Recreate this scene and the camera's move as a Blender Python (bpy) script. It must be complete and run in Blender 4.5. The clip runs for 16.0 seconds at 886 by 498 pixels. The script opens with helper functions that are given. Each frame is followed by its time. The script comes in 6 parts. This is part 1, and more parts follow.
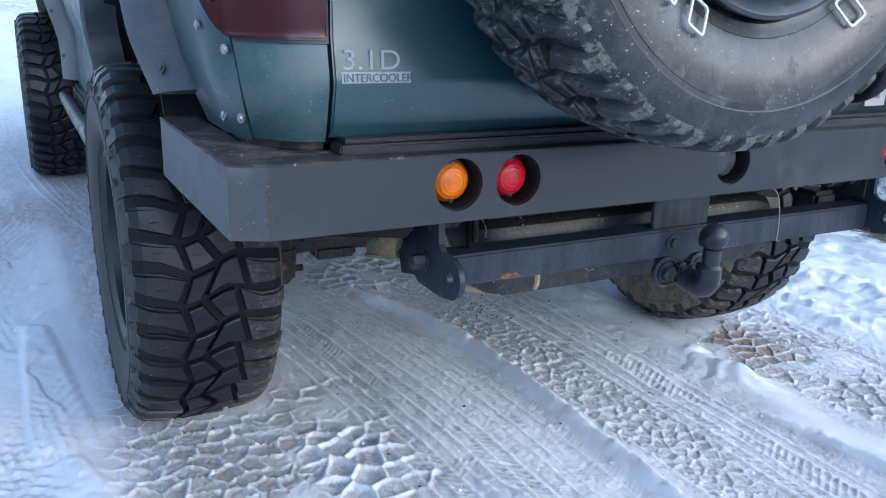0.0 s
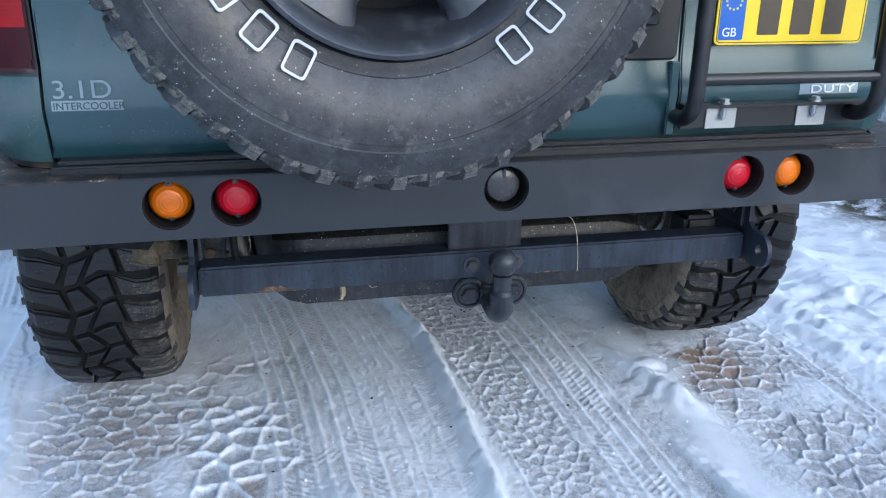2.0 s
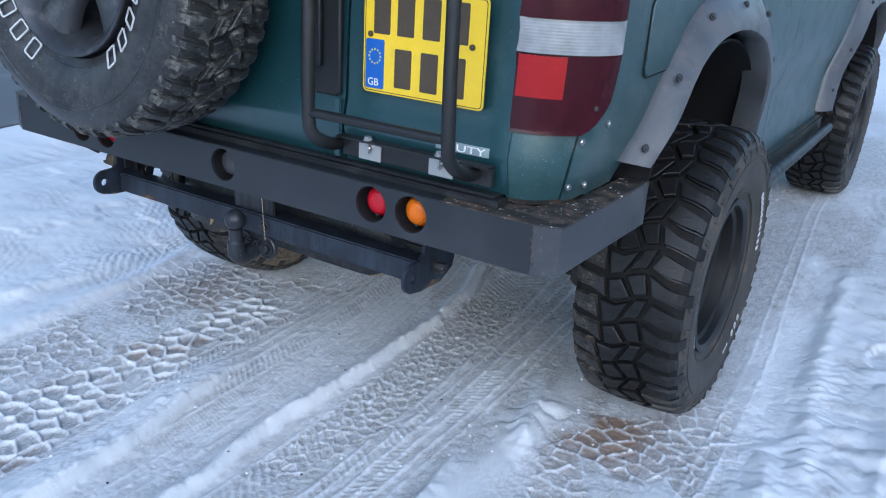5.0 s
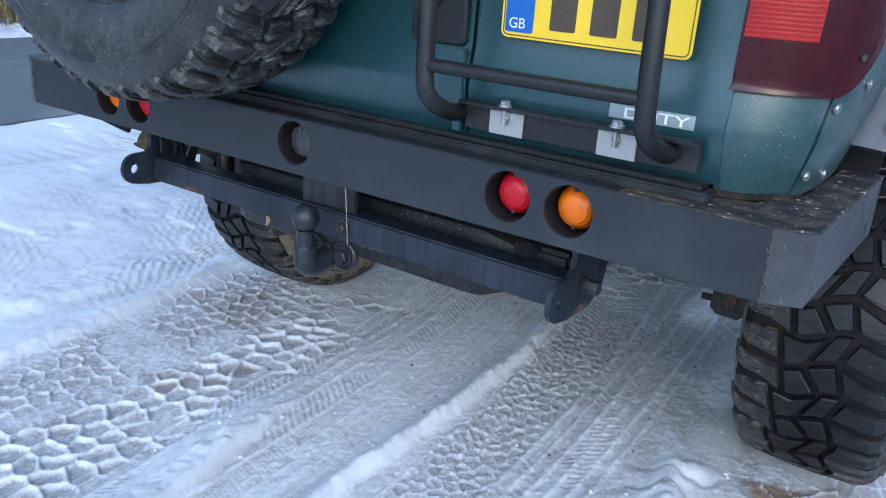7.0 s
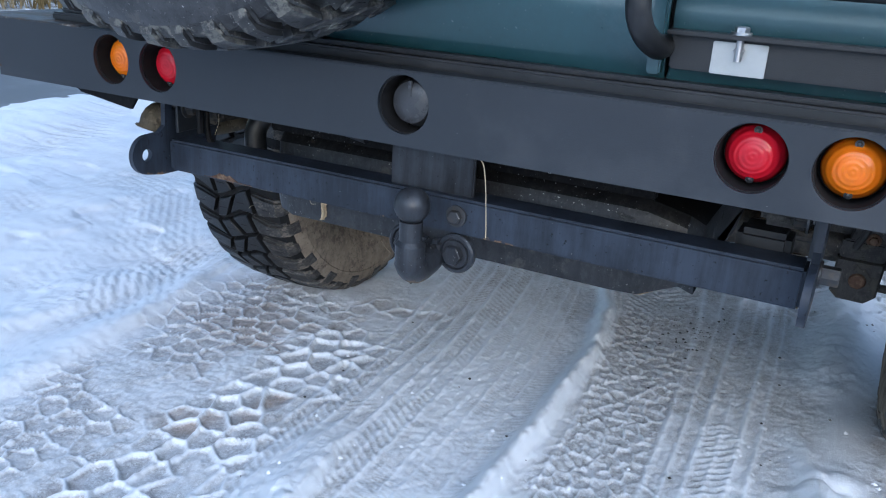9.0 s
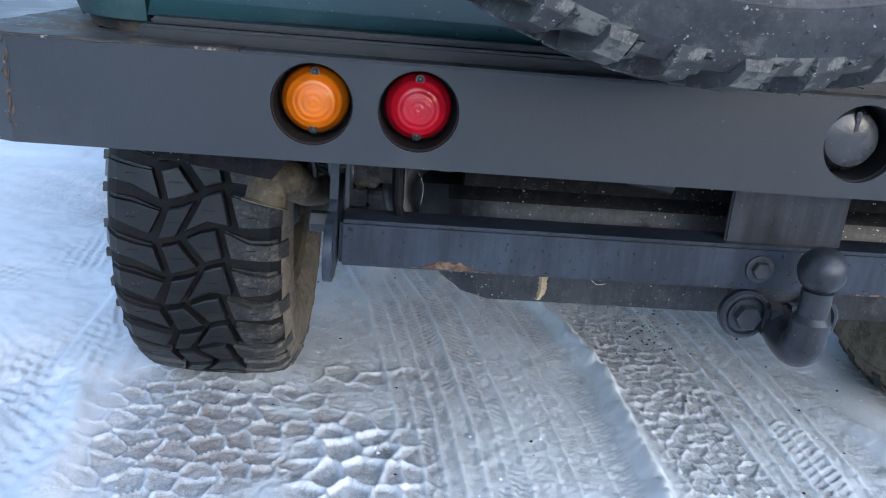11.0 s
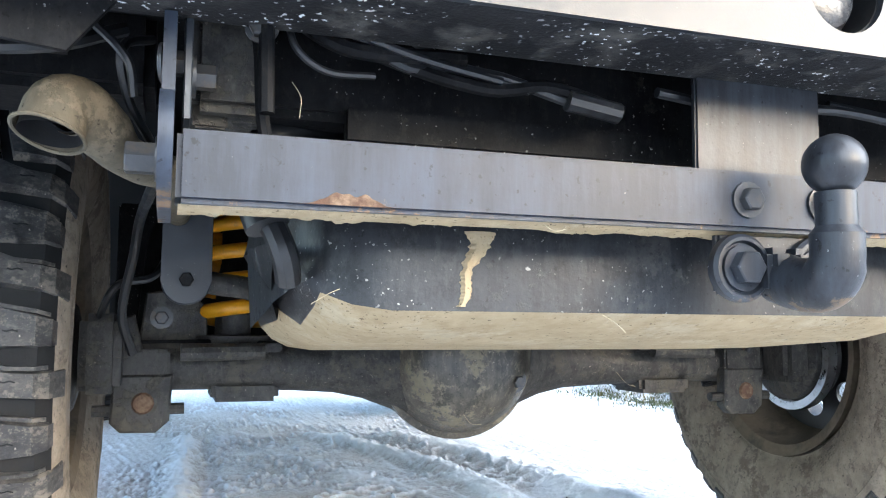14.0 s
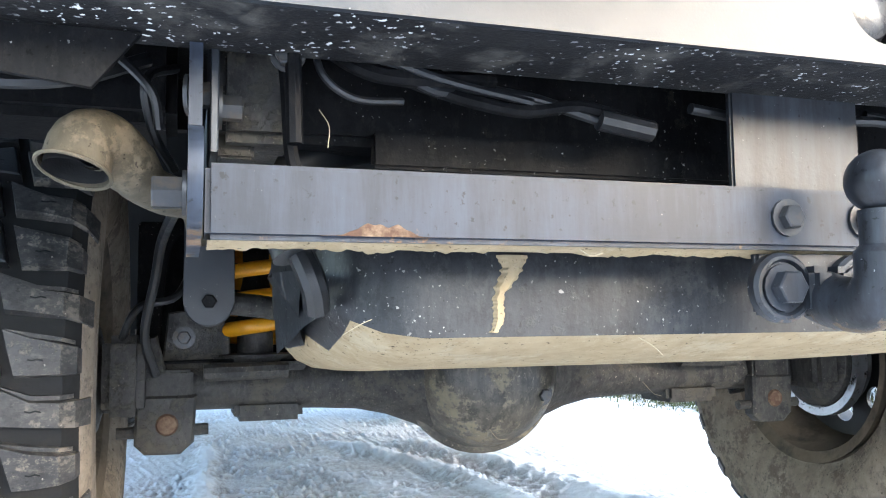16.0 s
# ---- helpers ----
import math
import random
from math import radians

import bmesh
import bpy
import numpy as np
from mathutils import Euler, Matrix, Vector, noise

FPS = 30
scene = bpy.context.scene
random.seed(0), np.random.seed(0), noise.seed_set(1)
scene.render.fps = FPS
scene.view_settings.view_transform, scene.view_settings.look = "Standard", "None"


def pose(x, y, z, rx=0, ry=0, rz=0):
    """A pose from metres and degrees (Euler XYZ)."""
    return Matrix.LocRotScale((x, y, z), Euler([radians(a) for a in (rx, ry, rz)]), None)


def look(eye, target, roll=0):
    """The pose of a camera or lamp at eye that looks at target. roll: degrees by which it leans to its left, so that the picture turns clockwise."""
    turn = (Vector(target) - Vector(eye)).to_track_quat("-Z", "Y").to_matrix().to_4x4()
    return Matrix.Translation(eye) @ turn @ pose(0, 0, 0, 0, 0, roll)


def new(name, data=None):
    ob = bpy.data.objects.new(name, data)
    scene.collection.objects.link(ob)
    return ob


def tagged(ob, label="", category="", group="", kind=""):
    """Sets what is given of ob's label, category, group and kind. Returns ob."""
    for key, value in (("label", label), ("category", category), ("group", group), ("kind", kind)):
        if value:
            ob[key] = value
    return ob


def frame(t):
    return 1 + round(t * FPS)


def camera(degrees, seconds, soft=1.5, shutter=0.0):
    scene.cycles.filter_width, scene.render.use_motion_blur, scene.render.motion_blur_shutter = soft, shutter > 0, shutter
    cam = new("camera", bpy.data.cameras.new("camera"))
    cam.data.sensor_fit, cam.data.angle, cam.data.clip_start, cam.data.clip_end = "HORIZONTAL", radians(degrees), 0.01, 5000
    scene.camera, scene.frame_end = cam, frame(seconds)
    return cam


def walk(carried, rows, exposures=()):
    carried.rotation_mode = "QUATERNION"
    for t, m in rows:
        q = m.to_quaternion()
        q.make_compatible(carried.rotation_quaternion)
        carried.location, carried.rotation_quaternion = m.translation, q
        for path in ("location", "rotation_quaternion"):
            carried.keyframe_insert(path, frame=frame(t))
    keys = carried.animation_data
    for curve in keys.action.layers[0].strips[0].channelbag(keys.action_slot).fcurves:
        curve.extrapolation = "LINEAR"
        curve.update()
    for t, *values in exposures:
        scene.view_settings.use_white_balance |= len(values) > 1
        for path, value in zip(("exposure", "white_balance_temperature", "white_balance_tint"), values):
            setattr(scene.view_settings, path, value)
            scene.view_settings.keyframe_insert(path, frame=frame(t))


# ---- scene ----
cam = camera(56.3, 16.0, 1.1)
PATH = [
    (0, (-1.089, -1.006, 0.981), (-0.194, 0.681, 0.387), 2.1),
    (0.5, (-1.074, -1.066, 1.005), (-0.205, 0.646, 0.444), 1.6),
    (1, (-0.996, -1.159, 1.038), (-0.158, 0.557, 0.444), 0.1),
    (1.5, (-0.746, -1.19, 1.049), (-0.089, 0.577, 0.382), 0.5),
    (2, (-0.387, -1.259, 1.099), (0.021, 0.571, 0.405), 0.7),
    (2.5, (0.003, -1.441, 1.151), (0.167, 0.423, 0.446), 0.7),
    (3, (0.387, -1.498, 1.16), (0.282, 0.367, 0.445), 0.1),
    (3.5, (0.745, -1.598, 1.207), (0.37, 0.24, 0.514), 0.6),
    (3.7, (0.854, -1.595, 1.224), (0.387, 0.228, 0.547), 1.3),
    (5.8, (1.556, -1.166, 1.26), (0.434, 0.313, 0.516), 3.9),
    (6, (1.549, -1.175, 1.262), (0.424, 0.303, 0.521), 4.1),
    (6.5, (1.354, -1.173, 1.23), (0.251, 0.333, 0.513), 4.7),
    (7, (1.008, -1.024, 1.053), (-0.033, 0.543, 0.375), 4.2),
    (7.5, (0.917, -0.912, 0.897), (-0.143, 0.664, 0.271), 3.0),
    (8, (0.903, -0.866, 0.869), (-0.165, 0.713, 0.267), 2.5),
    (8.5, (0.818, -0.843, 0.902), (-0.183, 0.763, 0.255), 2.8),
    (9, (0.542, -0.923, 0.913), (-0.313, 0.752, 0.23), 3.4),
    (9.5, (0.287, -0.929, 0.934), (-0.4, 0.813, 0.231), 3.6),
    (9.7, (0.19, -0.885, 0.914), (-0.424, 0.885, 0.214), 3.7),
    (11.8, (-0.624, -0.739, 0.77), (-0.131, 1.102, 0.164), 2.6),
    (12, (-0.606, -0.713, 0.671), (-0.074, 1.143, 0.147), 1.3),
    (12.5, (-0.532, -0.595, 0.489), (-0.015, 1.319, 0.229), -1.4),
    (13, (-0.487, -0.542, 0.457), (0.028, 1.39, 0.463), -1.7),
    (13.5, (-0.501, -0.513, 0.44), (0.101, 1.391, 0.553), -0.3),
    (14, (-0.509, -0.511, 0.445), (0.114, 1.381, 0.63), 0.4),
    (14.5, (-0.516, -0.501, 0.454), (0.099, 1.392, 0.656), 0.0),
    (15, (-0.515, -0.496, 0.431), (0.098, 1.402, 0.58), -0.5),
    (15.5, (-0.51, -0.493, 0.449), (0.107, 1.403, 0.607), -0.7),
    (16, (-0.52, -0.493, 0.468), (0.074, 1.408, 0.654), -0.7),
]
EXPOSURES = [(0.0, 1.30, 5600, 10), (3.0, 0.82, 5550, 10), (3.5, 0.68, 5500, 10), (6.0, 0.84, 5500, 10), (7.0, 0.92, 5450, 10), (7.5, 1.04, 5500, 10), (9.7, 1.06, 5500, 10), (12.0, 1.66, 5900, 10), (12.5, 1.92, 6050, 10), (13.0, 2.68, 6350, 10), (16.0, 3.02, 6500, 10)]
walk(cam, [(t, look(eye, target, roll)) for t, eye, target, roll in PATH], EXPOSURES)

# ---- world and sun ----
world = bpy.data.worlds.new("winter_sky")
scene.world = world
world.use_nodes = True
wn = world.node_tree
sky = wn.nodes.new("ShaderNodeTexSky")
sky.sky_type = 'NISHITA'
sky.sun_disc = False
sky.sun_elevation = radians(15)
sky.sun_rotation = radians(148)
sky.air_density, sky.dust_density, sky.ozone_density = 1.0, 1.2, 1.0
wn.nodes["Background"].inputs["Strength"].default_value = 0.155
wn.links.new(sky.outputs["Color"], wn.nodes["Background"].inputs["Color"])
sun = new("sun", bpy.data.lights.new("sun", "SUN"))
sun.data.energy, sun.data.angle, sun.data.color = 2.15, radians(110), (0.94, 0.965, 1.0)
sun.matrix_world = look((5.6, -9.0, 3.0), (0, 0, 0))


# ---- materials ----
def ramp(nt, fac, stops):
    n = nt.nodes.new("ShaderNodeValToRGB")
    els = n.color_ramp.elements
    while len(els) < len(stops):
        els.new(0.5)
    for e, (p, c) in zip(els, stops):
        e.position = p
        e.color = (c, c, c, 1) if isinstance(c, (int, float)) else (*c, 1)
    nt.links.new(fac, n.inputs["Fac"])
    return n.outputs["Color"]


def noise_out(nt, vec, scale, detail=4, rough=0.55, stretch=None):
    if stretch:
        m = nt.nodes.new("ShaderNodeMapping")
        m.inputs["Scale"].default_value = stretch
        nt.links.new(vec, m.inputs["Vector"])
        vec = m.outputs["Vector"]
    n = nt.nodes.new("ShaderNodeTexNoise")
    n.inputs["Scale"].default_value, n.inputs["Detail"].default_value, n.inputs["Roughness"].default_value = scale, detail, rough
    nt.links.new(vec, n.inputs["Vector"])
    return n.outputs["Fac"]


def mixc(nt, fac, a, b):
    m = nt.nodes.new("ShaderNodeMix")
    m.data_type = 'RGBA'
    ins = [m.inputs[0], m.inputs[6], m.inputs[7]]
    for sock, v in zip(ins, (fac, a, b)):
        if isinstance(v, (int, float)):
            sock.default_value = v
        elif isinstance(v, tuple):
            sock.default_value = (*v, 1)
        else:
            nt.links.new(v, sock)
    return m.outputs[2]


def mth(nt, op, a, b=0.0, clamp=False):
    m = nt.nodes.new("ShaderNodeMath")
    m.operation, m.use_clamp = op, clamp
    for sock, v in zip(m.inputs, (a, b)):
        if isinstance(v, (int, float)):
            sock.default_value = v
        else:
            nt.links.new(v, sock)
    return m.outputs[0]


def base(name, rough=0.5, metal=0.0, spec=0.5):
    m = bpy.data.materials.new(name)
    m.use_nodes = True
    nt = m.node_tree
    b = nt.nodes["Principled BSDF"]
    b.inputs["Roughness"].default_value, b.inputs["Metallic"].default_value = rough, metal
    b.inputs["Specular IOR Level"].default_value = spec
    g = nt.nodes.new("ShaderNodeNewGeometry")
    return m, nt, b, g.outputs["Position"], g


def bump(nt, b, height, strength, dist=0.002):
    n = nt.nodes.new("ShaderNodeBump")
    n.inputs["Strength"].default_value, n.inputs["Distance"].default_value = strength, dist
    nt.links.new(height, n.inputs["Height"])
    nt.links.new(n.outputs["Normal"], b.inputs["Normal"])


def surface(name, col, rough=0.5, metal=0.0, spec=0.5, var=0.25, dirt=None, dirt_amt=0.3, dirt_scale=14.0, speck=None,
            speck_scale=260.0, speck_amt=0.3, bump_scale=180.0, bump_amt=0.25, stretch=None, coat=0.0, local=False):
    """A worn surface: tone variation at two scales, a layer of dirt in patches, fine specks, fine relief."""
    m, nt, b, pos, g = base(name, rough, metal, spec)
    if local:
        tc = nt.nodes.new("ShaderNodeTexCoord")
        pos = tc.outputs["Object"]
    big = noise_out(nt, pos, 6.0, 5, 0.6, stretch)
    fine = noise_out(nt, pos, 90.0, 4, 0.6, stretch)
    f = mth(nt, 'ADD', mth(nt, 'MULTIPLY', big, 0.6), mth(nt, 'MULTIPLY', fine, 0.4))
    lo, hi = tuple(c * (1 - var) for c in col), tuple(min(1, c * (1 + var)) for c in col)
    c = mixc(nt, ramp(nt, f, [(0.3, 0.0), (0.7, 1.0)]), lo, hi)
    r = mth(nt, 'ADD', rough - 0.1, mth(nt, 'MULTIPLY', fine, 0.2))
    if dirt:
        d = noise_out(nt, pos, dirt_scale, 7, 0.68)
        dm = ramp(nt, d, [(0.62 - 0.3 * dirt_amt, 0.0), (0.80 - 0.3 * dirt_amt, 0.9)])
        c = mixc(nt, dm, c, dirt)
        r = mth(nt, 'ADD', r, mth(nt, 'MULTIPLY', dm, 0.35), True)
    if speck:
        s = noise_out(nt, pos, speck_scale, 2, 0.5)
        sm = ramp(nt, s, [(0.74 - 0.12 * speck_amt, 0.0), (0.78 - 0.12 * speck_amt, 1.0)])
        patch = ramp(nt, noise_out(nt, pos, 9.0, 3), [(0.42, 0.0), (0.6, 1.0)])
        c = mixc(nt, mth(nt, 'MULTIPLY', sm, patch), c, speck)
    nt.links.new(c, b.inputs["Base Color"])
    nt.links.new(r, b.inputs["Roughness"])
    b.inputs["Coat Weight"].default_value, b.inputs["Coat Roughness"].default_value = coat, 0.26
    bump(nt, b, noise_out(nt, pos, bump_scale, 4, 0.6), bump_amt, 0.0015)
    return m


paint = surface("green_metallic_paint", (0.014, 0.056, 0.068), 0.32, 0.25, 0.5, 0.16, dirt=(0.060, 0.095, 0.103), dirt_amt=0.22, dirt_scale=5.0,
                speck=(0.28, 0.30, 0.29), speck_scale=330, speck_amt=0.25, bump_amt=0.04, coat=0.85)
# Body-side green with road dust; base also lifted to stand in for skylight.
paint_dusty_lit = surface("dusty_skylit_green_paint", (0.030, 0.074, 0.082), 0.38, 0.15, 0.5, 0.22, dirt=(0.085, 0.118, 0.122), dirt_amt=0.42, dirt_scale=7.0,
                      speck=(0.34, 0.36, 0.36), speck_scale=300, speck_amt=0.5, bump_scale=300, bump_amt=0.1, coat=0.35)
# Wing-plate black: dusty, and paler than the face to imitate light from the side.
bumper_dusty_lit = surface("dusty_skylit_black_paint", (0.040, 0.045, 0.053), 0.36, 0.0, 0.5, 0.2, dirt=(0.085, 0.09, 0.10), dirt_amt=0.42, dirt_scale=6.0,
                       speck=(0.30, 0.28, 0.26), speck_scale=240, speck_amt=0.35, bump_scale=420, bump_amt=0.15)
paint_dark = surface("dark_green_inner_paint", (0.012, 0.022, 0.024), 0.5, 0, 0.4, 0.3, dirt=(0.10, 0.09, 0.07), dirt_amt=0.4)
bumper_black = surface("satin_black_steel_paint", (0.017, 0.0205, 0.026), 0.37, 0.0, 0.5, 0.14, dirt=(0.033, 0.038, 0.046), dirt_amt=0.3, dirt_scale=4.0,
                       speck=(0.2, 0.2, 0.19), speck_scale=300, speck_amt=0.05, bump_scale=420, bump_amt=0.12)
bumper_worn = surface("worn_black_steel_paint", (0.022, 0.021, 0.021), 0.55, 0, 0.4, 0.4, dirt=(0.10, 0.072, 0.052), dirt_amt=0.52, dirt_scale=22,
                      speck=(0.50, 0.48, 0.45), speck_scale=120, speck_amt=0.75, bump_amt=0.5)
bumper_under = surface("speckled_black_underseal", (0.010, 0.010, 0.011), 0.65, 0, 0.3, 0.4, dirt=(0.09, 0.085, 0.075), dirt_amt=0.35, dirt_scale=20,
                       speck=(0.75, 0.76, 0.76), speck_scale=170, speck_amt=0.85, bump_scale=240, bump_amt=0.5)


def grimy(name, col, rough, streak, mud, amt, scale=16.0, shine=0.45, fine=(0.5, 0.48, 0.44), fine_amt=0.3, z0=None, local=False, relief=0.45, mottle=0.0):
    """Old black steel or plastic: runs down the face, mud with ragged edges, splashes; z0 gives the mud a foot to gather at."""
    m, nt, b, pos, g = base(name, rough, 0, shine)
    if local:
        tc = nt.nodes.new("ShaderNodeTexCoord")
        pos = tc.outputs["Object"]
    runs = noise_out(nt, pos, 48, 6, 0.7, (1, 1, 0.10))
    wide = noise_out(nt, pos, 9, 6, 0.65)
    f = mth(nt, 'ADD', mth(nt, 'MULTIPLY', runs, 0.55), mth(nt, 'MULTIPLY', wide, 0.45))
    c = mixc(nt, ramp(nt, f, [(0.43, 0.0), (0.59, 1.0)]), col, streak)
    spots = ramp(nt, noise_out(nt, pos, 150, 3, 0.6), [(0.30, 1.0), (0.36, 0.0)])
    c = mixc(nt, spots, c, tuple(v * 0.3 for v in col))
    if mottle:
        big, sm = noise_out(nt, pos, 34, 9, 0.8), noise_out(nt, pos, 95, 8, 0.8, (1.0, 1.0, 0.5))
        c = mixc(nt, mth(nt, 'MULTIPLY', ramp(nt, big, [(0.40, 1.0), (0.50, 0.0)]), 0.8 * mottle), c, tuple(v * 0.25 for v in col))
        c = mixc(nt, mth(nt, 'MULTIPLY', ramp(nt, sm, [(0.52, 0.0), (0.62, 1.0)]), 0.8 * mottle), c, tuple(0.55 * v + 0.45 * w for v, w in zip(streak, mud)))
    d = mth(nt, 'ADD', mth(nt, 'MULTIPLY', noise_out(nt, pos, scale, 10, 0.72), 0.75), mth(nt, 'MULTIPLY', noise_out(nt, pos, 110, 4, 0.7), 0.25))
    if z0 is not None:
        sp = nt.nodes.new("ShaderNodeSeparateXYZ")
        nt.links.new(pos, sp.inputs[0])
        foot = mth(nt, 'MULTIPLY', mth(nt, 'SUBTRACT', z0, sp.outputs[2]), 9.0)
        d = mth(nt, 'ADD', d, mth(nt, 'MAXIMUM', foot, -0.12))
    dm = ramp(nt, d, [(0.66 - 0.3 * amt, 0.0), (0.71 - 0.3 * amt, 0.85)])
    tone = mixc(nt, noise_out(nt, pos, 60, 5, 0.7), tuple(v * 0.45 for v in mud), tuple(v * 1.35 for v in mud))
    c = mixc(nt, dm, c, tone)
    s = ramp(nt, noise_out(nt, pos, 230, 2, 0.5), [(0.72 - 0.1 * fine_amt, 0.0), (0.75 - 0.1 * fine_amt, 1.0)])
    c = mixc(nt, mth(nt, 'MULTIPLY', s, ramp(nt, noise_out(nt, pos, 11, 4), [(0.45, 0.0), (0.6, 1.0)])), c, fine)
    nt.links.new(c, b.inputs["Base Color"])
    nt.links.new(mth(nt, 'ADD', mth(nt, 'ADD', rough - 0.12, mth(nt, 'MULTIPLY', wide, 0.25)), mth(nt, 'MULTIPLY', dm, 0.4), True), b.inputs["Roughness"])
    bump(nt, b, mth(nt, 'ADD', mth(nt, 'MULTIPLY', dm, 0.6), mth(nt, 'MULTIPLY', noise_out(nt, pos, 140, 4, 0.65), 0.6)), relief, 0.002)
    return m


# Blue in the base and runs stands in for sky sheen on the bar.
bar_black = grimy("sky_tinted_tow_bar_steel", (0.014, 0.018, 0.026), 0.42, (0.030, 0.039, 0.057), (0.20, 0.125, 0.07), 0.18, 20, 0.28, (0.12, 0.12, 0.12), -0.3, 0.5355, relief=0.10)
hitch_black = grimy("worn_hitch_steel", (0.014, 0.015, 0.018), 0.36, (0.034, 0.039, 0.048), (0.15, 0.11, 0.075), 0.24, 30, 0.34, (0.3, 0.3, 0.3), 0.15, 0.475, relief=0.2)
black_plastic = surface("black_moulded_plastic", (0.010, 0.011, 0.0125), 0.40, 0, 0.5, 0.2, dirt=(0.026, 0.028, 0.032), dirt_amt=0.3, bump_scale=600, bump_amt=0.15)
flare_plastic = surface("grey_black_flare_plastic", (0.070, 0.077, 0.088), 0.36, 0, 0.5, 0.18, dirt=(0.13, 0.125, 0.13), dirt_amt=0.4, dirt_scale=7,
                        speck=(0.4, 0.4, 0.4), speck_scale=260, speck_amt=0.15, bump_scale=500, bump_amt=0.15)
# Blacker than the steel itself: dim light underneath is put into this colour.
underbody = grimy("shaded_black_underbody", (0.005, 0.0052, 0.006), 0.55, (0.010, 0.010, 0.011), (0.034, 0.030, 0.025), 0.26, 22, 0.1, (0.35, 0.35, 0.34), 0.3, mottle=0.7)
chassis_mat = grimy("muddy_black_chassis_steel", (0.022, 0.021, 0.020), 0.55, (0.045, 0.043, 0.040), (0.082, 0.074, 0.061), 0.46, 17, 0.35, (0.24, 0.21, 0.17), 0.35, relief=0.7, mottle=1.0)
casing_mat = grimy("oily_mud_smeared_casting", (0.032, 0.029, 0.024), 0.34, (0.085, 0.077, 0.062), (0.19, 0.165, 0.115), 0.46, 15, 0.5, (0.26, 0.23, 0.18), 0.35, relief=0.5, mottle=0.9)
tank_mat = grimy("scuffed_black_tank_plastic", (0.010, 0.011, 0.013), 0.42, (0.025, 0.027, 0.031), (0.060, 0.059, 0.057), 0.36, 13, 0.4, (0.33, 0.32, 0.30), 0.4, relief=0.3, mottle=0.8)
mud_tan = grimy("dried_tan_mud", (0.29, 0.220, 0.132), 0.85, (0.37, 0.292, 0.185), (0.42, 0.345, 0.235), 0.5, 14, 0.1, (0.10, 0.08, 0.05), 0.6)
exhaust_mat = grimy("mud_baked_exhaust_steel", (0.06, 0.051, 0.036), 0.7, (0.10, 0.086, 0.062), (0.145, 0.124, 0.090), 0.45, 22, 0.2, (0.06, 0.05, 0.04), 0.6)
rust = surface("orange_brown_rust", (0.095, 0.054, 0.036), 0.85, 0.1, 0.2, 0.4, dirt=(0.22, 0.16, 0.11), dirt_amt=0.5, dirt_scale=60, bump_scale=160, bump_amt=0.7)
spacer_mat = surface("dull_rust_tinged_steel", (0.06, 0.055, 0.055), 0.6, 0.3, 0.4, 0.3, dirt=(0.10, 0.068, 0.05), dirt_amt=0.45, dirt_scale=40, bump_amt=0.4)
spring_yellow = surface("yellow_spring_enamel", (0.62, 0.27, 0.008), 0.42, 0, 0.5, 0.15, dirt=(0.20, 0.12, 0.04), dirt_amt=0.3, dirt_scale=30)
bolt_dark = surface("dull_dark_bolt", (0.06, 0.062, 0.066), 0.4, 0.6, 0.5, 0.2, dirt=(0.12, 0.10, 0.08), dirt_amt=0.4, dirt_scale=60)
zinc = surface("bright_zinc_plate", (0.42, 0.43, 0.42), 0.38, 0.55, 0.5, 0.08, dirt=(0.40, 0.39, 0.36), dirt_amt=0.2)
bolt_steel = surface("bright_steel_bolt", (0.48, 0.49, 0.50), 0.3, 0.9, 0.5, 0.15, dirt=(0.2, 0.17, 0.13), dirt_amt=0.25, dirt_scale=80)
rubber = surface("black_tyre_rubber", (0.010, 0.0103, 0.0112), 0.36, 0, 0.34, 0.35, dirt=(0.022, 0.022, 0.0225), dirt_amt=0.3, dirt_scale=12,
                 speck=(0.4, 0.4, 0.4), speck_scale=300, speck_amt=0.05, bump_scale=300, bump_amt=0.25, local=True)
rubber_side = surface("dusty_tyre_sidewall", (0.042, 0.040, 0.038), 0.58, 0, 0.35, 0.3, dirt=(0.10, 0.088, 0.075), dirt_amt=0.5, dirt_scale=9,
                      speck=(0.3, 0.28, 0.25), speck_scale=220, speck_amt=0.2, bump_scale=240, bump_amt=0.4, local=True)
# Darker than the tread; used for groove floors and for the drawn slits.
rubber_void = surface("dark_dusty_groove_rubber", (0.008, 0.008, 0.0083), 0.75, 0, 0.25, 0.3, dirt=(0.024, 0.022, 0.020), dirt_amt=0.3, dirt_scale=18, local=True)
rubber_mud = grimy("mud_caked_tyre_sidewall", (0.17, 0.140, 0.108), 0.85, (0.23, 0.195, 0.155), (0.12, 0.10, 0.08), 0.45, 12, 0.15, (0.3, 0.26, 0.2), 0.4, local=True, relief=0.7, mottle=0.5)
rubber_inner = grimy("mud_smeared_shoulder_rubber", (0.020, 0.020, 0.021), 0.5, (0.040, 0.038, 0.036), (0.15, 0.132, 0.108), 0.40, 34, 0.4, (0.4, 0.37, 0.32), 0.3, local=True, mottle=0.8)
rubber_spare = grimy("wet_grimy_spare_rubber", (0.017, 0.0185, 0.021), 0.36, (0.040, 0.042, 0.046), (0.085, 0.084, 0.080), 0.34, 24, 0.5, (0.42, 0.43, 0.41), 0.3, local=True, relief=0.3, mottle=0.4)
rubber_caked = grimy("mud_flecked_spare_tread", (0.014, 0.0145, 0.016), 0.42, (0.040, 0.041, 0.042), (0.17, 0.168, 0.15), 0.47, 26, 0.45, (0.5, 0.52, 0.48), 0.35, local=True)
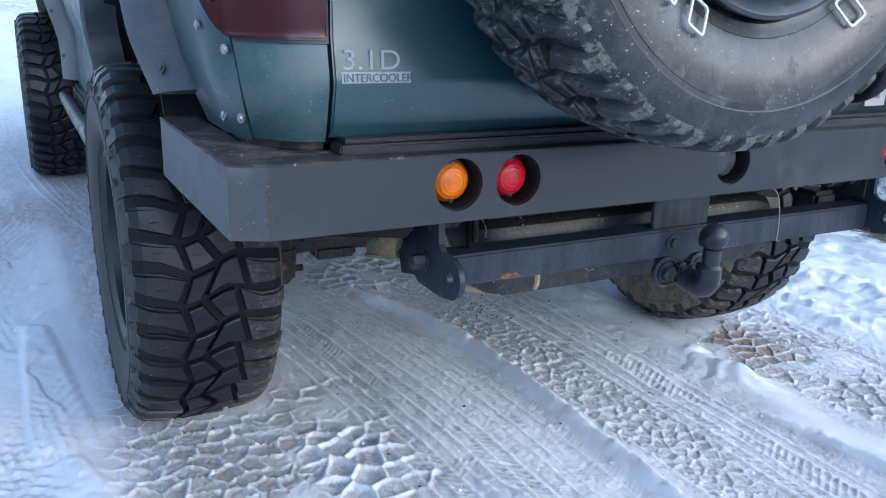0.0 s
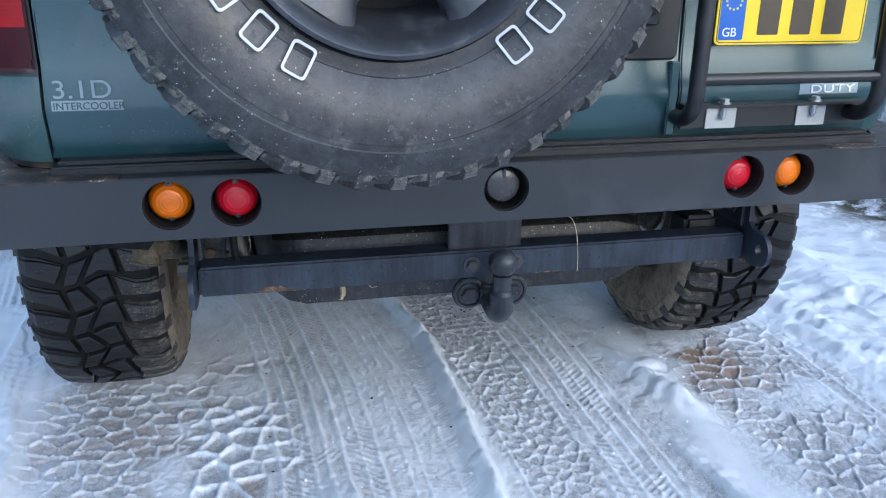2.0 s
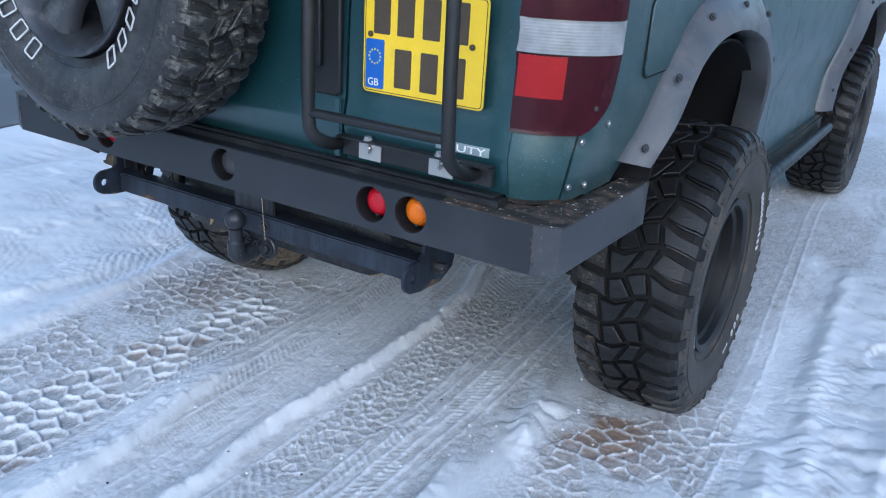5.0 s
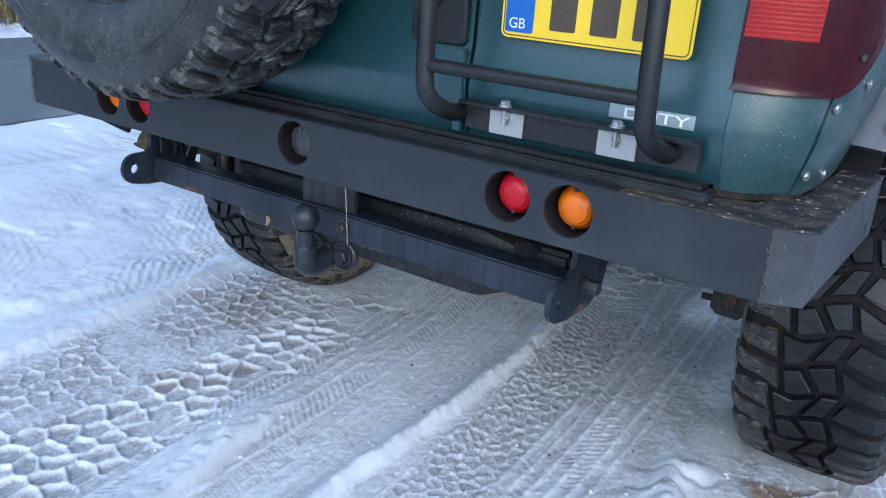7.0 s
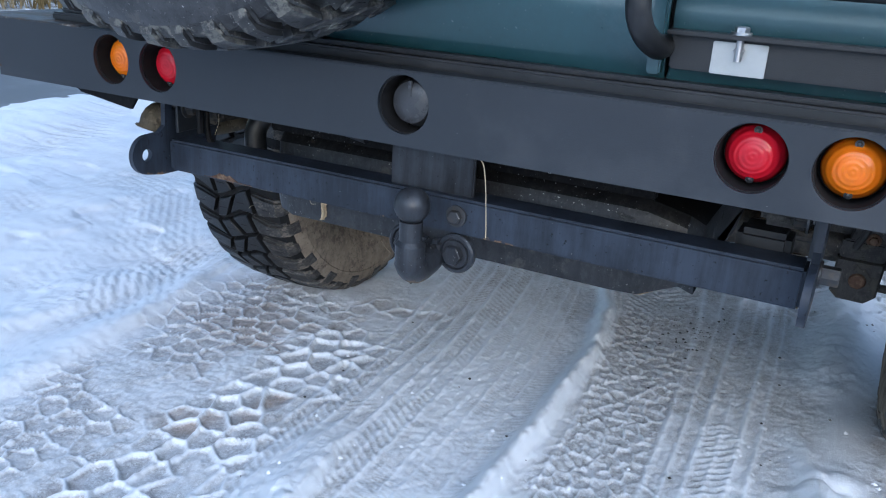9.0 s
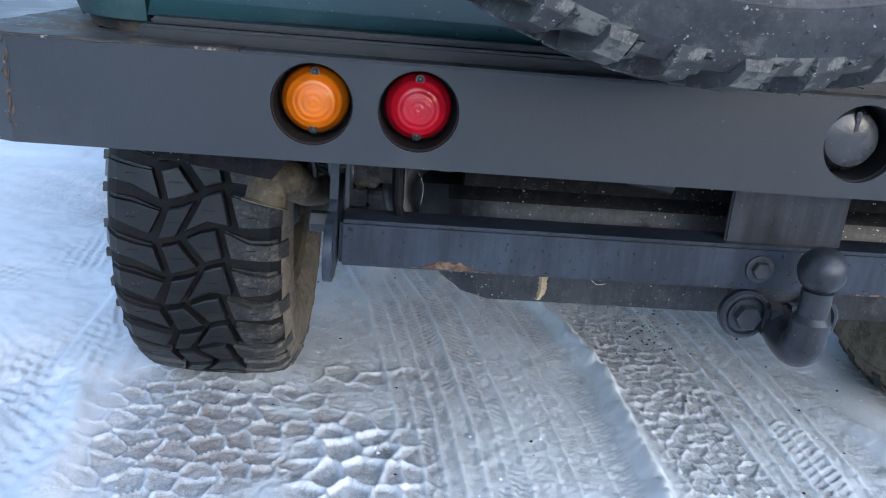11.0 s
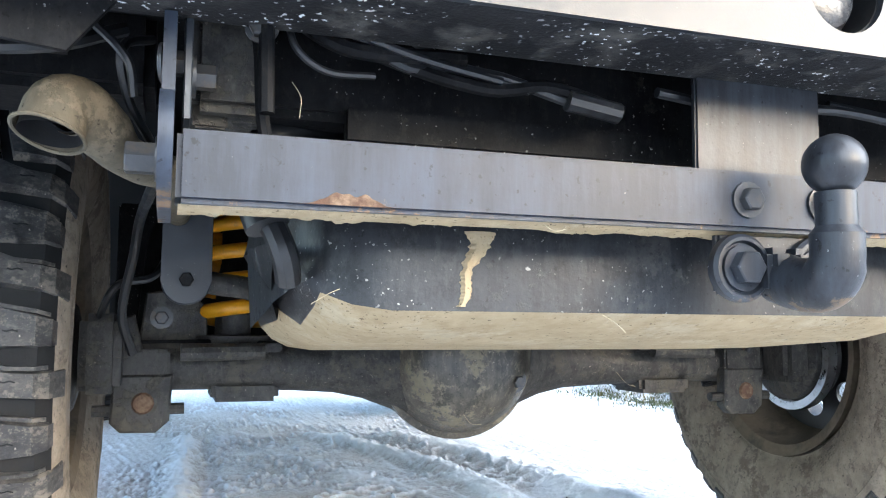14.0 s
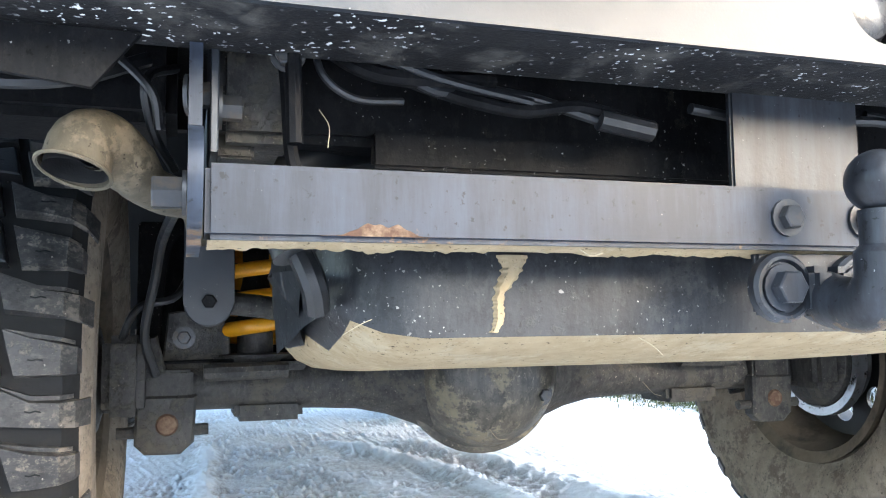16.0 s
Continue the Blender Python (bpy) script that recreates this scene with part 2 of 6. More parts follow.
rim_steel = surface("dark_steel_wheel_paint", (0.014, 0.0145, 0.016), 0.45, 0.1, 0.5, 0.25, dirt=(0.045, 0.044, 0.042), dirt_amt=0.3, local=True)
rim_muddy = surface("mud_lined_wheel_barrel", (0.11, 0.088, 0.063), 0.85, 0, 0.2, 0.3, dirt=(0.045, 0.04, 0.035), dirt_amt=0.4, local=True)
rim_alloy = surface("charcoal_alloy_wheel", (0.05, 0.054, 0.062), 0.34, 0.5, 0.5, 0.15, dirt=(0.15, 0.15, 0.15), dirt_amt=0.25, local=True)
letter_white = surface("raised_white_letter_rubber", (0.52, 0.53, 0.54), 0.6, 0, 0.3, 0.1, dirt=(0.45, 0.45, 0.44), dirt_amt=0.25, local=True)
plate_yellow = surface("yellow_reflective_plate", (0.80, 0.56, 0.010), 0.32, 0, 0.5, 0.06, dirt=(0.62, 0.44, 0.03), dirt_amt=0.15, coat=0.5)
plate_blue = surface("blue_plate_band", (0.010, 0.10, 0.42), 0.32, 0, 0.5, 0.08, coat=0.5)
plate_black = surface("black_plate_characters", (0.065, 0.05, 0.032), 0.45, 0, 0.4, 0.2)
star_yellow = surface("pale_gold_print", (0.55, 0.5, 0.12), 0.4)
decal_silver = surface("faded_silver_decal", (0.25, 0.31, 0.33), 0.45, 0.2, 0.5, 0.1)
decal_pale = surface("pale_grey_decal_backing", (0.24, 0.30, 0.32), 0.4, 0.1)
decal_white = surface("white_print", (0.75, 0.77, 0.78), 0.45)
straw = surface("pale_dry_stalk", (0.33, 0.28, 0.19), 0.8, 0, 0.2)
# Near-black that puts shade into gaps, cups, arches and openings.
hole_dark = surface("gap_and_shade_black", (0.008, 0.008, 0.009), 0.7, 0, 0.3)


def lens(name, col, rough=0.12, inner=0.5, rib=0.25, rings=False):
    m, nt, b, pos, g = base(name, rough, 0, 0.3)
    w = nt.nodes.new("ShaderNodeTexWave")
    w.wave_type, w.bands_direction = 'BANDS', 'Z'
    w.inputs["Scale"].default_value, w.inputs["Distortion"].default_value = 55, 0.6
    if rings:  # pressed rings round the middle of the lens
        tc, mp = nt.nodes.new("ShaderNodeTexCoord"), nt.nodes.new("ShaderNodeMapping")
        mp.inputs["Location"].default_value = (-0.5, -0.5, -0.5)
        nt.links.new(tc.outputs["Generated"], mp.inputs["Vector"])
        w.wave_type, w.rings_direction = 'RINGS', 'Y'
        w.inputs["Scale"].default_value, w.inputs["Distortion"].default_value = 3.6, 0.8
        nt.links.new(mp.outputs["Vector"], w.inputs["Vector"])
    else:
        nt.links.new(pos, w.inputs["Vector"])
    n = noise_out(nt, pos, 22, 4)
    c = mixc(nt, ramp(nt, n, [(0.3, 0.0), (0.75, 1.0)]), tuple(x * 0.7 for x in col), tuple(min(1, x * 1.15) for x in col))
    nt.links.new(c, b.inputs["Base Color"])
    b.inputs["Subsurface Weight"].default_value = inner
    b.inputs["Subsurface Radius"].default_value = (0.01, 0.01, 0.01)
    b.inputs["Coat Weight"].default_value = 0.2
    bump(nt, b, w.outputs["Fac"], rib, 0.001)
    return m


amber_lens = lens("amber_ribbed_lens", (0.62, 0.15, 0.003), 0.2, rib=0.5, rings=True)
red_lens = lens("red_ribbed_lens", (0.52, 0.008, 0.022), 0.2, rib=0.5, rings=True)
tail_red = lens("dark_red_tail_lens", (0.040, 0.003, 0.007), 0.2, 0.0, 0.015)
tail_bright = lens("bright_red_tail_lens", (0.31, 0.004, 0.007), 0.3, 0.0, 0.1)
tail_clear = lens("clear_ribbed_lens", (0.28, 0.295, 0.31), 0.12, 0.0)
cap_grey = surface("dull_grey_plastic_cap", (0.038, 0.040, 0.045), 0.24, 0, 0.5, 0.2, dirt=(0.075, 0.078, 0.08), dirt_amt=0.35)
glass_dark = surface("dark_window_glass", (0.012, 0.014, 0.016), 0.06, 0, 0.6, 0.1)


def snow_material():
    m, nt, b, pos, g = base("trodden_snow", 0.62, 0, 0.35)
    a = nt.nodes.new("ShaderNodeAttribute")
    a.attribute_name = "wear"
    sep = nt.nodes.new("ShaderNodeSeparateColor")
    nt.links.new(a.outputs["Color"], sep.inputs["Color"])
    slush, mud, turf = sep.outputs[0], sep.outputs[1], sep.outputs[2]
    n1 = noise_out(nt, pos, 7, 6, 0.62)
    n2 = noise_out(nt, pos, 170, 5, 0.75)
    n3 = noise_out(nt, pos, 420, 2, 0.6)
    snow = mixc(nt, n1, (0.63, 0.67, 0.725), (0.75, 0.78, 0.815))
    n4 = noise_out(nt, pos, 34, 5, 0.7, (1.6, 0.6, 1))
    grain = ramp(nt, mth(nt, 'ADD', mth(nt, 'MULTIPLY', n2, 0.6), mth(nt, 'MULTIPLY', n3, 0.4)), [(0.38, 0.0), (0.60, 1.0)])
    n5 = ramp(nt, noise_out(nt, pos, 70, 4, 0.75), [(0.40, 0.0), (0.58, 1.0)])
    grain = mth(nt, 'MULTIPLY', grain, mth(nt, 'ADD', 0.45, mth(nt, 'MULTIPLY', n5, 0.55)))
    grey = mixc(nt, grain, (0.22, 0.217, 0.212), (0.66, 0.68, 0.71))
    k = mth(nt, 'MULTIPLY', slush, mth(nt, 'ADD', -0.15, mth(nt, 'MULTIPLY', n4, 1.9)), True)
    c = mixc(nt, k, snow, grey)
    brown = mixc(nt, n2, (0.17, 0.108, 0.074), (0.37, 0.285, 0.22))
    c = mixc(nt, mth(nt, 'MULTIPLY', mud, mth(nt, 'ADD', 0.45, n1), True), c, brown)
    grass = mixc(nt, n2, (0.018, 0.020, 0.012), (0.09, 0.078, 0.045))
    tm = mth(nt, 'MULTIPLY', turf, ramp(nt, noise_out(nt, pos, 5.0, 8, 0.75), [(0.44, 0.0), (0.54, 1.0)]))
    c = mixc(nt, tm, c, grass)
    nt.links.new(c, b.inputs["Base Color"])
    bump(nt, b, mth(nt, 'ADD', mth(nt, 'MULTIPLY', n2, 1.0), mth(nt, 'MULTIPLY', n3, 0.5)), 0.7, 0.004)
    return m


def asphalt_material():
    m, nt, b, pos, g = base("wet_asphalt", 0.55, 0, 0.5)
    n1, n2 = noise_out(nt, pos, 1.2, 5), noise_out(nt, pos, 160, 3, 0.7)
    c = mixc(nt, n2, (0.050, 0.052, 0.058), (0.12, 0.122, 0.13))
    c = mixc(nt, ramp(nt, n1, [(0.5, 0.0), (0.75, 0.6)]), c, (0.30, 0.31, 0.33))
    nt.links.new(c, b.inputs["Base Color"])
    bump(nt, b, n2, 0.6, 0.004)
    return m


snow_mat, asphalt_mat = snow_material(), asphalt_material()
frost_grass = surface("frosted_grass_blade", (0.62, 0.65, 0.68), 0.8, 0, 0.2, 0.25, dirt=(0.36, 0.33, 0.24), dirt_amt=0.35, dirt_scale=3.0)
dry_grass = surface("dry_tawny_grass_blade", (0.17, 0.125, 0.055), 0.8, 0, 0.2, 0.4, dirt=(0.33, 0.31, 0.26), dirt_amt=0.4, dirt_scale=3.0)
green_grass = surface("damp_green_grass_blade", (0.050, 0.065, 0.022), 0.8, 0, 0.2, 0.4, dirt=(0.13, 0.11, 0.05), dirt_amt=0.4, dirt_scale=4.0)
snow_clod = surface("loose_snow", (0.80, 0.83, 0.88), 0.65, 0, 0.3, 0.08, dirt=(0.5, 0.48, 0.45), dirt_amt=0.2, bump_scale=150, bump_amt=0.6)
grit_mat = surface("dark_wet_grit", (0.03, 0.027, 0.024), 0.7)


# ---- mesh tools ----
def seal(bm, sharp=0.55):
    bmesh.ops.recalc_face_normals(bm, faces=bm.faces[:])
    for f in bm.faces:
        f.smooth = True
    for e in bm.edges:
        if len(e.link_faces) == 2 and e.calc_face_angle(0) > sharp:
            e.smooth = False


def to_mesh(name, bm, mat, sharp=0.55):
    seal(bm, sharp)
    me = bpy.data.meshes.new(name)
    bm.to_mesh(me)
    bm.free()
    for m in (mat if isinstance(mat, (list, tuple)) else [mat]):
        me.materials.append(m)
    return me


def part(name, bm, mat, parent=None, label="", sharp=0.55, m=None):
    """One mesh object, under a thing or a part."""
    ob = new(name, to_mesh(name, bm, mat, sharp) if isinstance(bm, bmesh.types.BMesh) else bm)
    if parent:
        ob.parent = parent
        if parent.type == 'EMPTY' and parent.parent is None:
            ob.matrix_parent_inverse = Matrix.Translation(-parent.location)
    if m is not None:
        ob.matrix_basis = m
    if label:
        ob["label"] = label
    return ob


def put_box(bm, x0, x1, y0, y1, z0, z1, bev=0.0, m=None):
    r = bmesh.ops.create_cube(bm, size=1)
    vs = r["verts"]
    for v in vs:
        v.co = Vector(((x0 + x1) / 2 + v.co.x * (x1 - x0), (y0 + y1) / 2 + v.co.y * (y1 - y0), (z0 + z1) / 2 + v.co.z * (z1 - z0)))
    if bev:
        es = list({e for v in vs for e in v.link_edges})
        r = bmesh.ops.bevel(bm, geom=es, offset=bev, segments=2, affect='EDGES', clamp_overlap=True)
        vs = list({v for f in r["faces"] for v in f.verts} | {v for v in vs if v.is_valid})
    if m is not None:
        bmesh.ops.transform(bm, matrix=m, verts=vs)
    return bm


def box(x0, x1, y0, y1, z0, z1, bev=0.003, m=None):
    return put_box(bmesh.new(), x0, x1, y0, y1, z0, z1, bev, m)


def put_tube(bm, pts, r, seg=10, closed=False, caps=True):
    """A round bar along a line of points; r may be a list."""
    pts = [Vector(p) for p in pts]
    n = len(pts)
    rs = r if isinstance(r, (list, tuple)) else [r] * n
    t0 = (pts[1] - pts[0]).normalized()
    up = Vector((0, 0, 1)) if abs(t0.z) < 0.9 else Vector((1, 0, 0))
    a = t0.cross(up).normalized()
    rings = []
    for i, p in enumerate(pts):
        if closed:
            t = (pts[(i + 1) % n] - pts[i - 1]).normalized()
        else:
            t = (pts[min(i + 1, n - 1)] - pts[max(i - 1, 0)]).normalized()
        a = (a - t * a.dot(t)).normalized()
        b = t.cross(a)
        rings.append([bm.verts.new(p + rs[i] * (math.cos(k * math.tau / seg) * a + math.sin(k * math.tau / seg) * b)) for k in range(seg)])
    for i in range(n if closed else n - 1):
        q, w = rings[i], rings[(i + 1) % n]
        for k in range(seg):
            bm.faces.new((q[k], q[(k + 1) % seg], w[(k + 1) % seg], w[k]))
    if caps and not closed:
        bm.faces.new(rings[0][::-1])
        bm.faces.new(rings[-1])
    return bm


def tube(pts, r, seg=10, **k):
    return put_tube(bmesh.new(), pts, r, seg, **k)


def bend(pts, n=6):
    """A smooth line through the points (Catmull-Rom)."""
    p = [Vector(q) for q in pts]
    p = [2 * p[0] - p[1]] + p + [2 * p[-1] - p[-2]]
    out = []
    for i in range(1, len(p) - 2):
        for k in range(n):
            t = k / n
            a, b, c, d = p[i - 1], p[i], p[i + 1], p[i + 2]
            out.append(0.5 * ((2 * b) + (c - a) * t + (2 * a - 5 * b + 4 * c - d) * t * t + (3 * b - a - 3 * c + d) * t ** 3))
    return out + [p[-2]]


def put_lathe(bm, prof, seg=48, m=None, close=False):
    """A profile of (radius, height) turned about the local z axis."""
    rings = []
    for r, h in prof:
        if r < 1e-6:
            rings.append([bm.verts.new((0, 0, h))])
        else:
            rings.append([bm.verts.new((r * math.cos(k * math.tau / seg), r * math.sin(k * math.tau / seg), h)) for k in range(seg)])
    pairs = list(zip(rings, rings[1:])) + ([(rings[-1], rings[0])] if close else [])
    for a, b in pairs:
        for k in range(seg):
            j = (k + 1) % seg
            if len(a) == 1 and len(b) == 1:
                continue
            if len(a) == 1:
                bm.faces.new((a[0], b[j], b[k]))
            elif len(b) == 1:
                bm.faces.new((a[k], a[j], b[0]))
            else:
                bm.faces.new((a[k], a[j], b[j], b[k]))
    if m is not None:
        bmesh.ops.transform(bm, matrix=m, verts=[v for r in rings for v in r])
    return bm


def lathe(prof, seg=48, m=None, close=False):
    return put_lathe(bmesh.new(), prof, seg, m, close)


def put_prism(bm, poly, depth, m=None, bev=0.0):
    """A polygon in local xy, pushed along local z."""
    lo = [bm.verts.new((x, y, 0)) for x, y in poly]
    hi = [bm.verts.new((x, y, depth)) for x, y in poly]
    n = len(poly)
    fs = [bm.faces.new(lo[::-1]), bm.faces.new(hi)] + [bm.faces.new((lo[i], lo[(i + 1) % n], hi[(i + 1) % n], hi[i])) for i in range(n)]
    vs = lo + hi
    if bev:
        es = list({e for f in fs[:2] for e in f.edges})
        r = bmesh.ops.bevel(bm, geom=es, offset=bev, segments=1, affect='EDGES', clamp_overlap=True)
        vs = list({v for f in r["faces"] for v in f.verts} | {v for v in vs if v.is_valid})
    if m is not None:
        bmesh.ops.transform(bm, matrix=m, verts=vs)
    return bm


def prism(poly, depth, m=None, bev=0.0):
    return put_prism(bmesh.new(), poly, depth, m, bev)


def circle(cx, cy, r, n=24, a0=0.0, a1=math.tau):
    full = abs(a1 - a0 - math.tau) < 1e-6
    return [(cx + r * math.cos(a0 + (a1 - a0) * k / (n if full else n - 1)), cy + r * math.sin(a0 + (a1 - a0) * k / (n if full else n - 1))) for k in range(n)]


def rounded(x0, x1, y0, y1, r, n=5):
    out = []
    for cx, cy, a in ((x1 - r, y1 - r, 0), (x0 + r, y1 - r, 90), (x0 + r, y0 + r, 180), (x1 - r, y0 + r, 270)):
        out += circle(cx, cy, r, n, radians(a), radians(a + 90))
    return out


def put_grid(bm, rows):
    """A sheet through rows of points."""
    vs = [[bm.verts.new(p) for p in r] for r in rows]
    for a, b in zip(vs, vs[1:]):
        for i in range(len(a) - 1):
            bm.faces.new((a[i], a[i + 1], b[i + 1], b[i]))
    return bm


def thicken(bm, t, away):
    """Gives a sheet its thickness on the side turned from away."""
    t, away = abs(t), Vector(away)
    bmesh.ops.recalc_face_normals(bm, faces=bm.faces[:])
    if sum((f.normal * f.calc_area() for f in bm.faces), Vector()).dot(away) < 0:
        bmesh.ops.reverse_faces(bm, faces=bm.faces[:])
    bm.normal_update()
    faces, rim = bm.faces[:], [e for e in bm.edges if e.is_boundary]
    back = {v: bm.verts.new(v.co - v.normal * t) for v in bm.verts[:]}
    for f in faces:
        bm.faces.new([back[v] for v in reversed(f.verts)])
    for e in rim:
        q, w = e.verts
        bm.faces.new((q, w, back[w], back[q]))
    return bm


def plate_with_holes(outline, holes, depth, m=None):
    """A flat plate with openings right through it."""
    bm = bmesh.new()
    for loop in [outline] + holes:
        vs = [bm.verts.new((x, y, 0)) for x, y in loop]
        for i in range(len(vs)):
            bm.edges.new((vs[i], vs[(i + 1) % len(vs)]))
    bmesh.ops.triangle_fill(bm, edges=bm.edges[:], use_beauty=True, use_dissolve=False)
    r = bmesh.ops.extrude_face_region(bm, geom=bm.faces[:])
    bmesh.ops.translate(bm, vec=(0, 0, depth), verts=[v for v in r["geom"] if isinstance(v, bmesh.types.BMVert)])
    if m is not None:
        bmesh.ops.transform(bm, matrix=m, verts=bm.verts[:])
    return bm


def put_bolt(bm, at, axis, r=0.011, h=0.009, washer=0.017):
    """A hexagon bolt head on a washer; axis: the way that it points."""
    m = Matrix.Translation(at) @ Vector(axis).to_track_quat('Z', 'Y').to_matrix().to_4x4()
    if washer:
        put_lathe(bm, [(0, 0), (washer, 0), (washer, 0.003), (0, 0.003)], 16, m)
    put_prism(bm, circle(0, 0, r, 6), h, m @ Matrix.Translation((0, 0, 0.002)), 0.0012)
    return bm


def bolt(*a, **k):
    return put_bolt(bmesh.new(), *a, **k)


FACE = pose(0, 0, 0, 90, 0, 0)  # local xy to world x and z, local z to world -y


def lettering(text, size, m, mat, name, parent, depth=0.0015):
    cu = bpy.data.curves.new(name, 'FONT')
    cu.body, cu.size, cu.extrude = text, size, depth
    tmp = new(name, cu)
    me = bpy.data.meshes.new_from_object(tmp.evaluated_get(bpy.context.evaluated_depsgraph_get()))
    bpy.data.objects.remove(tmp)
    bpy.data.curves.remove(cu)
    me.transform(m)
    me.materials.clear()
    me.materials.append(mat)
    return part(name, me, mat, parent)


# ---- ground ----
def smooth(a, b, v):
    t = np.clip((v - a) / (b - a), 0, 1)
    return t * t * (3 - 2 * t)


def lattice(ix, iy, k):
    h = np.sin(ix * 127.1 + iy * 311.7 + k * 74.7) * 43758.5453
    return h - np.floor(h)


def value_noise(x, y, k=0):
    ix, iy = np.floor(x), np.floor(y)
    fx, fy = x - ix, y - iy
    fx, fy = fx * fx * (3 - 2 * fx), fy * fy * (3 - 2 * fy)
    a, b = lattice(ix, iy, k), lattice(ix + 1, iy, k)
    c, d = lattice(ix, iy + 1, k), lattice(ix + 1, iy + 1, k)
    return (a + (b - a) * fx) * (1 - fy) + (c + (d - c) * fx) * fy - 0.5


def fractal(x, y, n, k=0):
    return sum(value_noise(x * 2 ** i, y * 2 ** i, k + i) * 0.5 ** i for i in range(n))


def cells(u, v, jit=0.75, k=0):
    """Distance to the nearest border between cells, and a number of the cell."""
    iu, iv = np.floor(u), np.floor(v)
    f1, f2, idn = np.full(u.shape, 9.0), np.full(u.shape, 9.0), np.zeros(u.shape)
    for dv in (-1, 0, 1):
        for du in (-2, -1, 0, 1):
            cu, cv = iu + du, iv + dv
            pu = cu + 0.5 + 0.5 * np.mod(cv, 2) + jit * (lattice(cu, cv, k) - 0.5)
            pv = cv + 0.5 + jit * (lattice(cu, cv, k + 5) - 0.5)
            d = np.hypot(u - pu, v - pv)
            near = d < f1
            f2 = np.where(near, f1, np.minimum(f2, d))
            idn = np.where(near, lattice(cu, cv, k + 9), idn)
            f1 = np.where(near, d, f1)
    return f2 - f1, idn


def along(x, y, line):
    """Signed distance beside a line of points that runs in y, and how far inside its ends."""
    ys = np.array([p[1] for p in line])
    xs = np.array([p[0] for p in line])
    o = np.argsort(ys)
    c = np.interp(y, ys[o], xs[o])
    ends = smooth(ys.min() - 0.02, ys.min() + 0.12, y) * (1 - smooth(ys.max() - 0.30, ys.max() + 0.02, y))
    return x - c, ends


RIDGES = [  # line, height, width to the left, width to the right
    ([(-0.14, 1.62), (-0.07, 1.36), (-0.005, 1.19), (0.05, 0.90), (0.06, 0.5), (0.055, 0.05), (0.09, -0.2), (0.11, -0.9)], 0.030, 0.026, 0.018),
    ([(-0.27, 0.36), (-0.20, 0.0), (-0.15, -0.27), (-0.12, -0.9)], 0.036, 0.105, 0.012),
    ([(0.50, 0.86), (0.58, 0.62), (0.655, 0.33)], 0.022, 0.028, 0.024),
    ([(0.50, 0.36), (0.55, 0.10), (0.60, -0.2), (0.62, -0.9)], 0.026, 0.013, 0.042),
    ([(-1.10, 0.95), (-0.99, 0.47), (-0.96, 0.1), (-0.93, -0.5)], 0.020, 0.060, 0.030),
    ([(-1.22, 0.75), (-1.16, 0.4), (-1.20, 0.0)], 0.022, 0.16, 0.04),
    ([(1.12, 0.95), (1.21, 0.62), (1.275, 0.09), (1.30, -0.6)], 0.022, 0.035, 0.060),
    ([(1.45, 1.6), (1.55, 1.0), (1.62, 0.3), (1.70, -0.5)], 0.030, 0.10, 0.12),
    ([(0.02, 3.1), (0.20, 2.5), (0.30, 2.1), (0.34, 1.4)], 0.030, 0.05, 0.06),
    ([(0.30, 3.0), (0.50, 2.2), (0.58, 1.4), (0.57, 0.95)], 0.034, 0.06, 0.08),
    ([(-0.42, 3.2), (-0.46, 2.2), (-0.50, 1.4)], 0.018, 0.05, 0.05),
]
LR_X, RR_X = -0.775, 0.835


